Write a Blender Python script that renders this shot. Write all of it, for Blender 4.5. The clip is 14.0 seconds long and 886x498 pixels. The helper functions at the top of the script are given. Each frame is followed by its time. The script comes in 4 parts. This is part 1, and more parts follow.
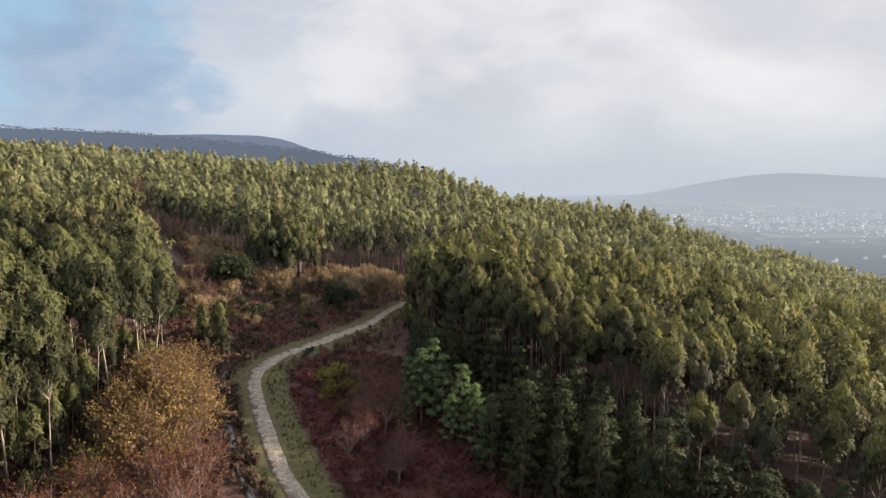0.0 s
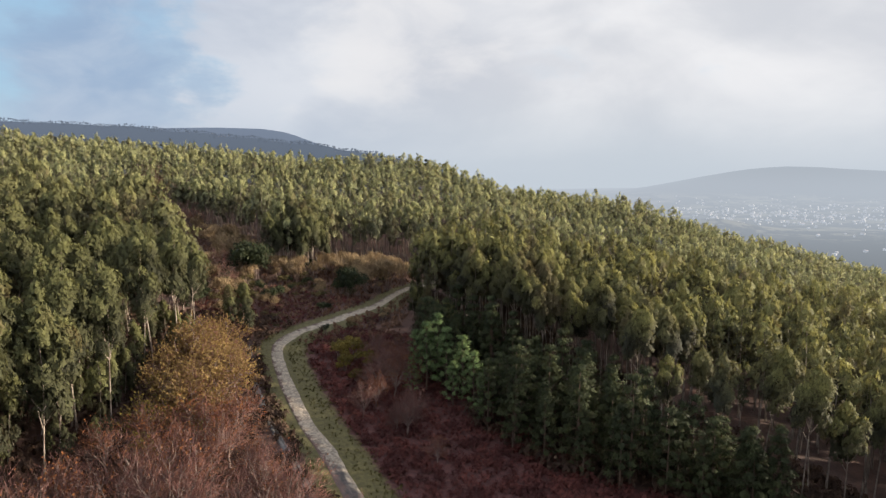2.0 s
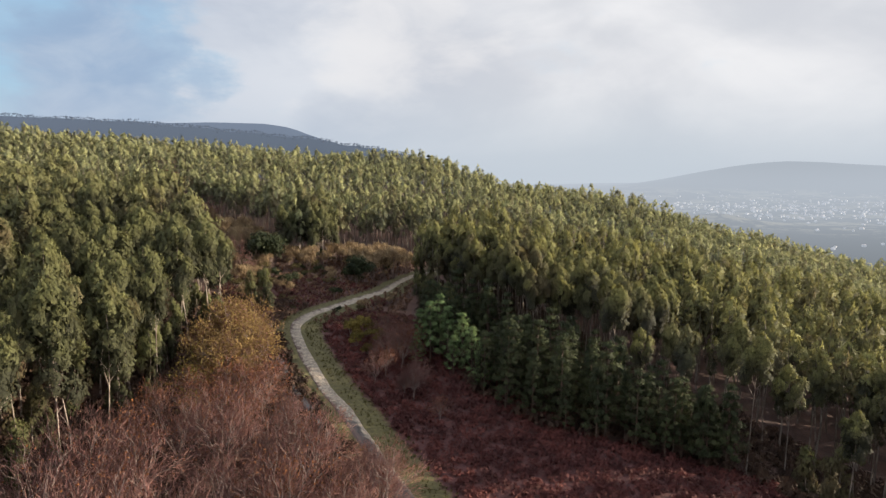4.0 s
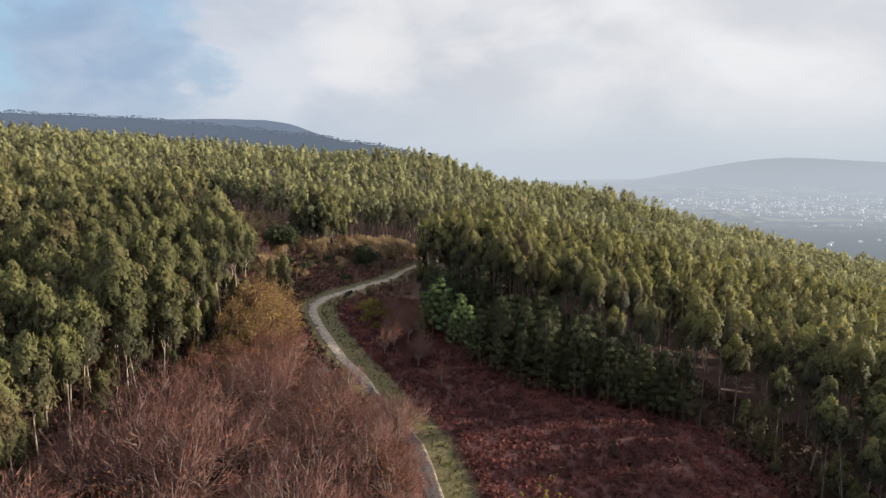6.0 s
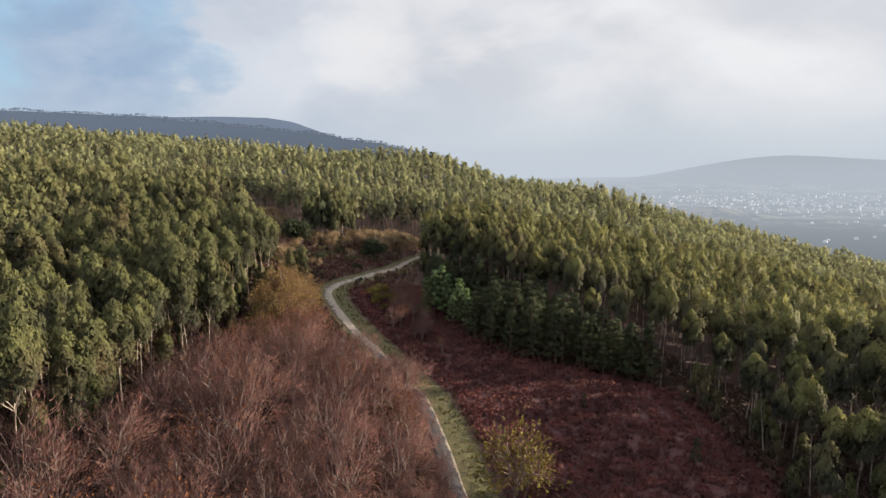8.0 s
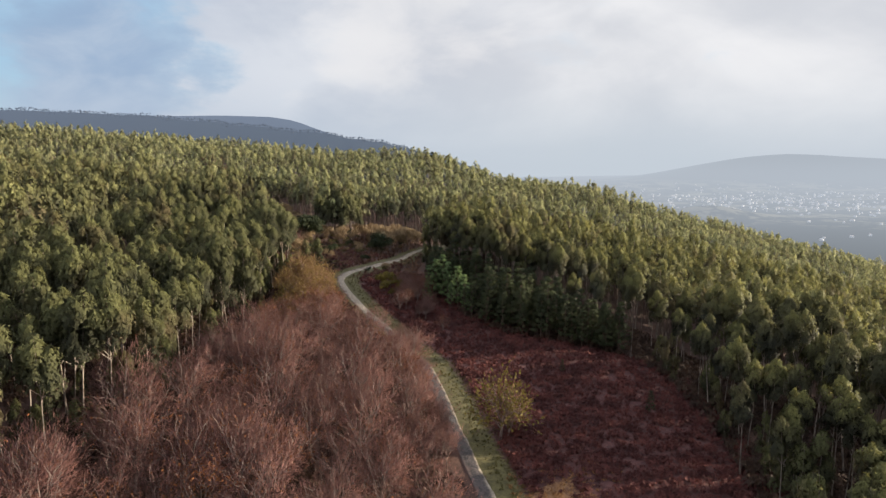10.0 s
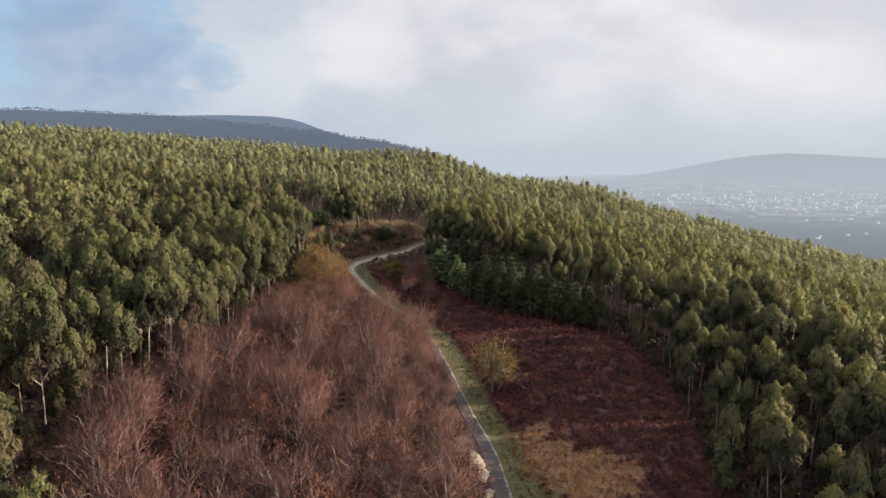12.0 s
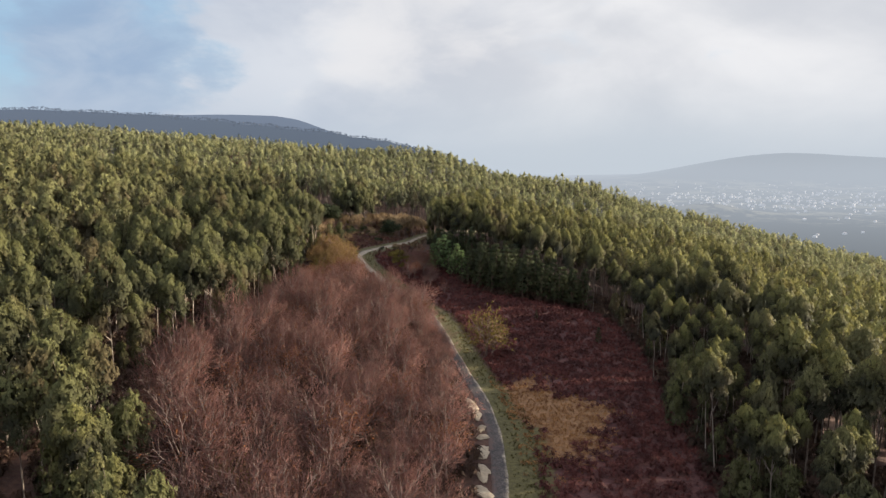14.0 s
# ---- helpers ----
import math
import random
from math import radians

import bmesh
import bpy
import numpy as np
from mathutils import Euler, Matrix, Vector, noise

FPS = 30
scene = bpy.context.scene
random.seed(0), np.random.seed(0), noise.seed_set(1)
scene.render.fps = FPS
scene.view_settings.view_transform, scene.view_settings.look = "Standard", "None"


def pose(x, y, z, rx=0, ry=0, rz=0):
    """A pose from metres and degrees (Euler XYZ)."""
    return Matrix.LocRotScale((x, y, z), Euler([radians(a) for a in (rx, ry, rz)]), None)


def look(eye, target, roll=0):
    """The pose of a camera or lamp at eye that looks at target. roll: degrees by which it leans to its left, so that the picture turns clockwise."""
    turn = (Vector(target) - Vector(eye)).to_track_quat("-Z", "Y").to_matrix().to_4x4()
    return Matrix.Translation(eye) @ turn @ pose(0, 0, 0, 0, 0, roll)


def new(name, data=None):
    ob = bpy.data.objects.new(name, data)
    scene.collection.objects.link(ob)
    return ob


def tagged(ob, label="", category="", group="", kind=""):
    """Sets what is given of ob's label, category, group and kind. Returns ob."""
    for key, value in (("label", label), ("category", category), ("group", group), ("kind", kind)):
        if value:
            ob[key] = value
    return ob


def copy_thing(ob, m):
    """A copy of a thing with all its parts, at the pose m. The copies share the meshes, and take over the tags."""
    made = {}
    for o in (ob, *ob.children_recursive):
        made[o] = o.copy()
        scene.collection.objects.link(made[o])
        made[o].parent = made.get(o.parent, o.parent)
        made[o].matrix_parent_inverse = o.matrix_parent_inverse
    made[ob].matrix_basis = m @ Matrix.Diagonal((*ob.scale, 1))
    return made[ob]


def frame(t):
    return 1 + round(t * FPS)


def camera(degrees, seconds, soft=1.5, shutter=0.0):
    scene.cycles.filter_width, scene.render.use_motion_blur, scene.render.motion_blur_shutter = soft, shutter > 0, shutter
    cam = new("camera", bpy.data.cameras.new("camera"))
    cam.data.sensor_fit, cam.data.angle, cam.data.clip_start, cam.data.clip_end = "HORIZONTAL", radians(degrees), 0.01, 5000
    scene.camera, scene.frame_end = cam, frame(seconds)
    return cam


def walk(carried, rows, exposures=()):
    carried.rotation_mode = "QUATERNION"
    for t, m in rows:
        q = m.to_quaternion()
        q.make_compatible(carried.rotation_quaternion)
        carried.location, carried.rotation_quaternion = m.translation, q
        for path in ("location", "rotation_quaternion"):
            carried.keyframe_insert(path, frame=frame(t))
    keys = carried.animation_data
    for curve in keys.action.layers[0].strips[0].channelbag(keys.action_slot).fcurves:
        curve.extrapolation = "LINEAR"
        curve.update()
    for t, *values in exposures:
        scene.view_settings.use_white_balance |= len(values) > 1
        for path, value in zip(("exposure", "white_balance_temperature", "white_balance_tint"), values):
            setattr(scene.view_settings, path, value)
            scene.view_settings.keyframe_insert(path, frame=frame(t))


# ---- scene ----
# ---- camera ----
cam = camera(70.0, 14.0, soft=1.4)
PATH = [
    (0, -0.08, -3.23, 32.66, -7.05, 0.06, -0.40),
    (1, -0.17, -9.15, 32.67, -7.37, 0.05, -0.27),
    (2, -0.24, -14.76, 32.73, -7.66, 0.04, -0.17),
    (3, -0.31, -20.65, 32.88, -7.91, 0.04, -0.10),
    (4, -0.36, -27.16, 33.12, -8.13, 0.03, -0.05),
    (5, -0.40, -34.44, 33.45, -8.31, 0.02, -0.02),
    (6, -0.42, -42.49, 33.87, -8.47, 0.01, 0.01),
    (7, -0.44, -51.20, 34.35, -8.59, 0.00, 0.03),
    (8, -0.44, -60.38, 34.86, -8.70, -0.01, 0.06),
    (9, -0.43, -69.81, 35.37, -8.77, -0.02, 0.09),
    (10, -0.41, -79.27, 35.82, -8.83, -0.02, 0.12),
    (11, -0.38, -88.58, 36.16, -8.87, -0.03, 0.16),
    (12, -0.33, -97.67, 36.32, -8.90, -0.04, 0.21),
    (13, -0.28, -106.57, 36.20, -8.92, -0.05, 0.25),
    (14, -0.21, -115.47, 35.74, -8.95, -0.06, 0.30),
]
walk(cam, [(t, pose(x, y, z, 90 + pitch, roll, yaw)) for t, x, y, z, pitch, roll, yaw in PATH])

# ---- world, sun ----
scene.view_settings.exposure = 1.0
SUN_ELEVATION, SUN_AZIMUTH = 17.0, 80.0   # azimuth clockwise from +y
world = bpy.data.worlds.new("sky")
scene.world = world
world.use_nodes = True


class Nodes:
    """Short hand for building a node tree."""

    def __init__(self, tree):
        self.tree = tree
        tree.nodes.clear()

    def add(self, kind, inputs=None, **settings):
        node = self.tree.nodes.new(kind)
        if "operation" in settings:
            node.operation = settings["operation"]
        if "use_clamp" in settings:
            node.use_clamp = settings["use_clamp"]
        if "interpolation_type" in settings:
            node.interpolation_type = settings["interpolation_type"]
        if "data_type" in settings:
            node.data_type = settings["data_type"]
        if "blend_type" in settings:
            node.blend_type = settings["blend_type"]
        if "attribute_name" in settings:
            node.attribute_name = settings["attribute_name"]
        for key, value in (inputs or {}).items():
            self.put(node.inputs[key], value)
        return node

    def put(self, socket, value):
        if isinstance(value, bpy.types.NodeSocket):
            self.tree.links.new(value, socket)
        elif isinstance(value, bpy.types.Node):
            self.tree.links.new(value.outputs[0], socket)
        else:
            socket.default_value = value

    def math(self, op, a, b=0.0, c=0.0, clamp=False):
        return self.add("ShaderNodeMath", {0: a, 1: b, 2: c}, operation=op, use_clamp=clamp).outputs[0]

    def ramp(self, value, low, high, a=0.0, b=1.0):
        return self.add("ShaderNodeMapRange", {"Value": value, "From Min": low, "From Max": high, "To Min": a, "To Max": b},
                        interpolation_type="SMOOTHSTEP").outputs[0]

    def noise(self, vector, scale, detail=3.0, rough=0.55, distortion=0.0):
        return self.add("ShaderNodeTexNoise", {"Vector": vector, "Scale": scale, "Detail": detail, "Roughness": rough,
                                               "Distortion": distortion}).outputs["Fac"]

    def mix(self, factor, a, b, mode="MIX"):
        node = self.add("ShaderNodeMix", data_type="RGBA", blend_type=mode)
        rgba = [s for s in node.inputs if s.type == "RGBA"]
        self.put(node.inputs[0], factor)
        for socket, value in zip(rgba, (a, b)):
            self.put(socket, (*value, 1) if isinstance(value, tuple) and len(value) == 3 else value)
        return [s for s in node.outputs if s.type == "RGBA"][0]


def build_sky():
    n = Nodes(world.node_tree)
    sky = n.add("ShaderNodeTexSky")
    sky.sky_type, sky.sun_disc = "NISHITA", False
    sky.sun_elevation, sky.sun_rotation = radians(SUN_ELEVATION), radians(SUN_AZIMUTH)
    sky.altitude, sky.air_density, sky.dust_density, sky.ozone_density = 300, 1.0, 1.5, 1.2
    clear = n.mix(1.0, sky.outputs[0], (0.11, 0.11, 0.11), "MULTIPLY")
    way = n.add("ShaderNodeTexCoord").outputs["Generated"]
    xyz = n.add("ShaderNodeSeparateXYZ", {0: way})
    x, y, z = xyz.outputs
    # soft banks of cloud, flattened towards the horizon
    flat = n.add("ShaderNodeVectorMath", {0: way, 1: (1.0, 1.0, 2.0)}, operation="MULTIPLY").outputs[0]
    big = n.noise(flat, 2.6, 5.0, 0.5, 0.4)
    fine = n.noise(n.add("ShaderNodeVectorMath", {0: flat, 1: (7.3, 2.1, 4.0)}, operation="ADD").outputs[0], 6.5, 6.0, 0.55, 0.4)
    # broken cloud towards the north-west with blue between, a bright head of cloud ahead
    curl = n.add("ShaderNodeTexNoise", {"Vector": flat, "Scale": 7.0, "Detail": 5.0, "Roughness": 0.55}).outputs["Color"]
    curl = n.add("ShaderNodeVectorMath", {0: curl, 1: (0.5, 0.5, 0.5)}, operation="SUBTRACT").outputs[0]
    warped = n.add("ShaderNodeVectorMath", {0: curl, 1: (0.30, 0.30, 0.22), 2: way}, operation="MULTIPLY_ADD").outputs[0]
    warped = n.add("ShaderNodeVectorMath", {0: warped}, operation="NORMALIZE").outputs[0]

    def toward(v, low, high):
        dot = n.add("ShaderNodeVectorMath", {0: warped, 1: Vector(v).normalized()}, operation="DOT_PRODUCT").outputs["Value"]
        return n.ramp(dot, low, high)
    ragged = n.math("MULTIPLY", n.math("SUBTRACT", fine, 0.5), 2.0)
    opening = n.ramp(n.math("ADD", toward((-0.62, 1.0, 0.19), 0.962, 0.998), ragged), 0.2, 1.05)
    veil = n.ramp(n.math("ADD", toward((-0.53, 1.0, 0.132), 0.984, 0.9996), n.math("MULTIPLY", ragged, 0.6)), 0.15, 1.15)
    head = n.ramp(n.math("ADD", toward((-0.085, 1.0, 0.205), 0.982, 0.9985), n.math("MULTIPLY", ragged, 0.9)), 0.15, 1.4)
    # shaded and bright parts of the clouds; the side of the sun is whiter
    side = n.ramp(x, -0.65, 0.25)
    dark = n.mix(side, (0.33, 0.41, 0.56), (0.66, 0.68, 0.73))
    bright = n.mix(side, (0.58, 0.64, 0.74), (0.88, 0.88, 0.90))
    cloud = n.mix(n.ramp(n.math("ADD", big, n.math("MULTIPLY", fine, 0.35)), 0.48, 0.86), dark, bright)
    up = n.ramp(z, 0.25, 0.7)
    cloud = n.mix(up, cloud, (0.92, 1.00, 1.16))
    blue = n.mix(0.7, clear, (0.42, 0.68, 0.93))
    colour = n.mix(opening, cloud, blue)
    colour = n.mix(n.math("MULTIPLY", veil, 0.9), colour, n.mix(n.ramp(fine, 0.35, 0.68), (0.30, 0.40, 0.58), (0.46, 0.55, 0.69)))
    colour = n.mix(n.math("MULTIPLY", head, 0.75), colour, (0.86, 0.85, 0.86))
    haze = n.mix(side, (0.50, 0.58, 0.70), (0.56, 0.62, 0.69))
    colour = n.mix(n.ramp(n.math("ADD", z, n.math("MULTIPLY", n.math("SUBTRACT", big, 0.5), 0.06)), -0.03, 0.14, 1.0, 0.0), colour, haze)
    back = n.add("ShaderNodeBackground", {"Color": colour, "Strength": 0.5})
    n.add("ShaderNodeOutputWorld", {"Surface": back})


build_sky()
az, el = radians(SUN_AZIMUTH), radians(SUN_ELEVATION)
sun_data = bpy.data.lights.new("sun", "SUN")
sun_data.energy, sun_data.angle, sun_data.color = 5.2, radians(1.2), (1.0, 0.87, 0.69)
sun = new("sun", sun_data)
sun.matrix_world = look((900 * math.sin(az), 900 * math.cos(az), 900 * math.tan(el)), (0, 0, 0))

# ---- materials ----


def material(name, build):
    m = bpy.data.materials.new(name)
    m.use_nodes = True
    n = Nodes(m.node_tree)
    shader = build(n)
    n.add("ShaderNodeOutputMaterial", {"Surface": shader})
    return m


def position(n):
    return n.add("ShaderNodeNewGeometry").outputs["Position"]


def leaf_material(name, deep, light, patch_scale=0.16, translucency=0.3, roughness=0.7, soft=False, lace=0.0, tips=None, stray=None, grain=4.0):
    """Foliage: each leaf spray and each tree a little different."""
    def build(n):
        geo = n.add("ShaderNodeNewGeometry")
        tone = n.noise(geo.outputs["Position"], patch_scale, 2.0)
        tone = n.ramp(n.math("ADD", n.math("MULTIPLY", tone, 1.6), n.math("MULTIPLY", geo.outputs["Random Per Island"], 0.18)), 0.54, 1.25)
        tree = n.math("MULTIPLY", n.add("ShaderNodeObjectInfo").outputs["Random"], 0.3)
        colour = n.mix(n.math("SUBTRACT", tone, tree, 0, True), deep, light)
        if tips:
            # yellow-green young growth, with the brightness of sunlit tops in its colour
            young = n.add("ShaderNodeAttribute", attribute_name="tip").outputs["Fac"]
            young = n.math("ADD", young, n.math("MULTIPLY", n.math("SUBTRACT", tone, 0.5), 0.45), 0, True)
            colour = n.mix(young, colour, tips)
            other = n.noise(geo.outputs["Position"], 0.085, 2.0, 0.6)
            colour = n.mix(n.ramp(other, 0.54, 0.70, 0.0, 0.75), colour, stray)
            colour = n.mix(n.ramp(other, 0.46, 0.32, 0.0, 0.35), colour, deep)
        # small leaves hang in strands: light and dark, and turned a little each way
        strands = n.add("ShaderNodeMapping", {"Vector": geo.outputs["Position"], "Scale": (1, 1, 0.4)}).outputs[0]
        strand = n.add("ShaderNodeTexNoise", {"Vector": strands, "Scale": grain, "Detail": 3.0, "Roughness": 0.65})
        colour = n.mix(1.0, colour, n.mix(n.ramp(strand.outputs["Fac"], 0.34, 0.64), (0.70, 0.68, 0.69), (1.22, 1.22, 1.18)), "MULTIPLY")
        facing = n.add("ShaderNodeAttribute", attribute_name="facing").outputs["Vector"]
        facing = n.add("ShaderNodeVectorTransform", {"Vector": facing})
        facing.vector_type, facing.convert_from, facing.convert_to = "NORMAL", "OBJECT", "WORLD"
        facing = n.add("ShaderNodeVectorMath", {0: facing.outputs[0]}, operation="NORMALIZE").outputs[0] if soft else geo.outputs["Normal"]
        ruffle = n.add("ShaderNodeVectorMath", {0: strand.outputs["Color"], 1: (0.5, 0.5, 0.5)}, operation="SUBTRACT").outputs[0]
        facing = n.add("ShaderNodeVectorMath", {0: ruffle, 1: (1.0, 1.0, 1.0), 2: facing}, operation="MULTIPLY_ADD").outputs[0]
        facing = n.add("ShaderNodeVectorMath", {0: facing}, operation="NORMALIZE").outputs[0]
        body = n.add("ShaderNodeBsdfPrincipled", {"Base Color": colour, "Roughness": roughness, "Specular IOR Level": 0.15, "Normal": facing})
        glow = n.add("ShaderNodeBsdfTranslucent", {"Color": colour, "Normal": facing})
        leaf = n.add("ShaderNodeMixShader", {0: translucency, 1: body, 2: glow})
        if not lace:
            return leaf
        # each spray is a lace of small leaves with gaps between them
        gaps = n.math("LESS_THAN", n.noise(strands, lace, 3.0, 0.65), 0.47)
        return n.add("ShaderNodeMixShader", {0: gaps, 1: leaf, 2: n.add("ShaderNodeBsdfTransparent")})
    return material(name, build)


def bark_material(name, dark, light, scale=3.0):
    def build(n):
        p = position(n)
        stretched = n.add("ShaderNodeMapping", {"Vector": p, "Scale": (1, 1, 0.22)})
        tone = n.ramp(n.noise(stretched, scale, 4.0, 0.65), 0.32, 0.68)
        colour = n.mix(tone, dark, light)
        bump = n.add("ShaderNodeBump", {"Strength": 0.5, "Distance": 0.03, "Height": tone})
        return n.add("ShaderNodeBsdfPrincipled", {"Base Color": colour, "Roughness": 0.8, "Normal": bump})
    return material(name, build)


def earth_material(name, dark, light, scale=1.2, rough=0.9, wet=0.0):
    def build(n):
        p = position(n)
        big = n.noise(p, scale * 0.18, 4.0, 0.6)
        fine = n.noise(p, scale * 2.2, 5.0, 0.7)
        tone = n.ramp(n.math("ADD", n.math("MULTIPLY", big, 0.6), n.math("MULTIPLY", fine, 0.4)), 0.36, 0.64)
        colour = n.mix(tone, dark, light)
        bump = n.add("ShaderNodeBump", {"Strength": 0.7, "Distance": 0.08, "Height": fine})
        return n.add("ShaderNodeBsdfPrincipled", {"Base Color": colour, "Roughness": n.ramp(big, 0.4, 0.6, rough - wet, rough), "Normal": bump})
    return material(name, build)


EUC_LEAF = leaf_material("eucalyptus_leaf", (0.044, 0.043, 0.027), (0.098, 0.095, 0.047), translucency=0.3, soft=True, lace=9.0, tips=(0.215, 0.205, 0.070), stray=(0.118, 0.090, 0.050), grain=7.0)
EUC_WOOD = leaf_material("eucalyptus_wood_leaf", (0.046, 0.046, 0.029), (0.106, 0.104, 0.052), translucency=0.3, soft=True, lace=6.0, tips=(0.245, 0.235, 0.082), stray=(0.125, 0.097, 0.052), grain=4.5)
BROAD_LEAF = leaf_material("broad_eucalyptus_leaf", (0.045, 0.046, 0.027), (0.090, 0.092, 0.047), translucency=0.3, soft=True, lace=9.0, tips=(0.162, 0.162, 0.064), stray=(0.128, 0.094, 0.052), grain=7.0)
# lighter copy of broad_eucalyptus_leaf: brightness of the hazier wood behind is painted in
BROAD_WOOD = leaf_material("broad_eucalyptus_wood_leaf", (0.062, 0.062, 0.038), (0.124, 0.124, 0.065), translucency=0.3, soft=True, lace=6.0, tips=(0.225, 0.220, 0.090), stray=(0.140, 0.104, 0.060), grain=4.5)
# paler copy of the eucalyptus leaf: distance haze is painted into its colours
EUC_HAZED = leaf_material("hazed_eucalyptus_leaf", (0.122, 0.127, 0.083), (0.238, 0.236, 0.130), translucency=0.3, soft=True, lace=4.0, tips=(0.370, 0.370, 0.165), stray=(0.180, 0.152, 0.086), grain=3.0)
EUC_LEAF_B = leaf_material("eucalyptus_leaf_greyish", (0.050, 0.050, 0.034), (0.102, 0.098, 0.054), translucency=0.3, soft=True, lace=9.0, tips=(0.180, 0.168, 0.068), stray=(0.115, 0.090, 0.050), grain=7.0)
PINE_LEAF = leaf_material("pine_needles", (0.042, 0.051, 0.025), (0.098, 0.112, 0.048), 0.5, 0.25, soft=True, lace=9.0, grain=6.0)
YOUNG_LEAF = leaf_material("young_pine_needles", (0.135, 0.200, 0.080), (0.26, 0.35, 0.145), 0.5, 0.4, soft=True, lace=9.0, grain=6.0)
GOLD_LEAF = leaf_material("golden_leaves", (0.20, 0.128, 0.052), (0.37, 0.250, 0.095), 0.35, 0.3)
RUST_LEAF = leaf_material("rust_brown_leaves", (0.160, 0.058, 0.026), (0.290, 0.115, 0.042), 0.35, 0.25)
YELLOW_LEAF = leaf_material("yellow_green_leaves", (0.120, 0.094, 0.026), (0.260, 0.196, 0.050), 0.5, 0.3)
TAN_LEAF = leaf_material("tan_willow_twigs", (0.21, 0.145, 0.085), (0.40, 0.295, 0.170), 0.4, 0.3, grain=5.0)
DARK_LEAF = leaf_material("dark_shrub_leaves", (0.022, 0.030, 0.015), (0.055, 0.064, 0.028), 0.4, 0.15, lace=7.0)
BRACKEN = leaf_material("dead_bracken", (0.064, 0.022, 0.020), (0.155, 0.052, 0.043), 0.30, 0.25, 0.75, lace=7.0)
OLIVE_LEAF = leaf_material("olive_shrub_leaves", (0.065, 0.058, 0.024), (0.16, 0.13, 0.055), 0.35, 0.25, lace=7.0)
UNDERWOOD = leaf_material("underwood_leaves", (0.042, 0.025, 0.018), (0.105, 0.062, 0.040), 0.3, 0.15, lace=7.0)
HEATH = leaf_material("heath_and_dry_grass", (0.090, 0.048, 0.033), (0.205, 0.118, 0.075), 0.3, 0.2, lace=7.0)
GRASS = leaf_material("verge_grass", (0.066, 0.058, 0.017), (0.135, 0.114, 0.034), 0.5, 0.25)
STRAW = leaf_material("straw_grass", (0.19, 0.088, 0.036), (0.36, 0.180, 0.070), 0.4, 0.2)
# bark colour darkened for the shade in the right-hand stand
EUC_BARK = bark_material("eucalyptus_bark", (0.075, 0.052, 0.040), (0.29, 0.235, 0.19))
# lighter copy of the bark for the sunlit trunks on the left
PALE_BARK = bark_material("pale_eucalyptus_bark", (0.14, 0.10, 0.078), (0.46, 0.38, 0.31))
TWIG_BARK = leaf_material("red_brown_twigs", (0.205, 0.096, 0.083), (0.350, 0.184, 0.158), 0.22, 0.2, 0.85, soft=True, grain=3.0)
GREY_BARK = bark_material("grey_oak_bark", (0.110, 0.072, 0.062), (0.290, 0.210, 0.180))
PINE_BARK = bark_material("pine_bark", (0.066, 0.043, 0.030), (0.145, 0.092, 0.063))
SAND = earth_material("sandy_spoil", (0.28, 0.215, 0.145), (0.47, 0.375, 0.265))
LITTER_EARTH = earth_material("red_brown_earth", (0.066, 0.040, 0.026), (0.158, 0.099, 0.066))
ROCK = earth_material("grey_granite", (0.132, 0.119, 0.106), (0.277, 0.257, 0.231))
CHANNEL = earth_material("wet_channel_stone", (0.055, 0.050, 0.048), (0.15, 0.14, 0.135), 2.0, 0.8, 0.3)


def track_shader(n):
    p = position(n)
    big = n.noise(p, 0.4, 4.0, 0.65)
    fine = n.noise(p, 3.5, 5.0, 0.7)
    across = n.add("ShaderNodeAttribute", attribute_name="across").outputs["Fac"]
    dry = n.mix(n.ramp(fine, 0.35, 0.68), (0.225, 0.178, 0.132), (0.41, 0.345, 0.265))
    damp = n.mix(n.ramp(fine, 0.35, 0.7), (0.034, 0.028, 0.027), (0.105, 0.082, 0.072))
    wetness = n.ramp(n.math("SUBTRACT", n.math("ADD", big, n.add("ShaderNodeAttribute", attribute_name="damp").outputs["Fac"]),
                            n.math("MULTIPLY", n.ramp(across, 0.5, 0.95), 0.40)), 0.44, 0.74)
    colour = n.mix(wetness, dry, damp)
    pits = n.ramp(n.noise(p, 1.1, 4.0, 0.7), 0.42, 0.60)
    colour = n.mix(1.0, colour, n.mix(pits, (0.74, 0.73, 0.72), (1.12, 1.10, 1.08)), "MULTIPLY")
    fallen = n.ramp(n.math("ADD", n.noise(p, 0.6, 5.0, 0.75), n.ramp(across, 0.0, 0.7, 0.12, -0.12)), 0.50, 0.60)
    colour = n.mix(fallen, colour, (0.095, 0.058, 0.047))
    bump = n.add("ShaderNodeBump", {"Strength": 0.8, "Distance": 0.06, "Height": fine})
    return n.add("ShaderNodeBsdfPrincipled", {"Base Color": colour, "Roughness": n.ramp(wetness, 0, 1, 0.94, 0.78), "Normal": bump})


TRACK = material("dirt_track", track_shader)


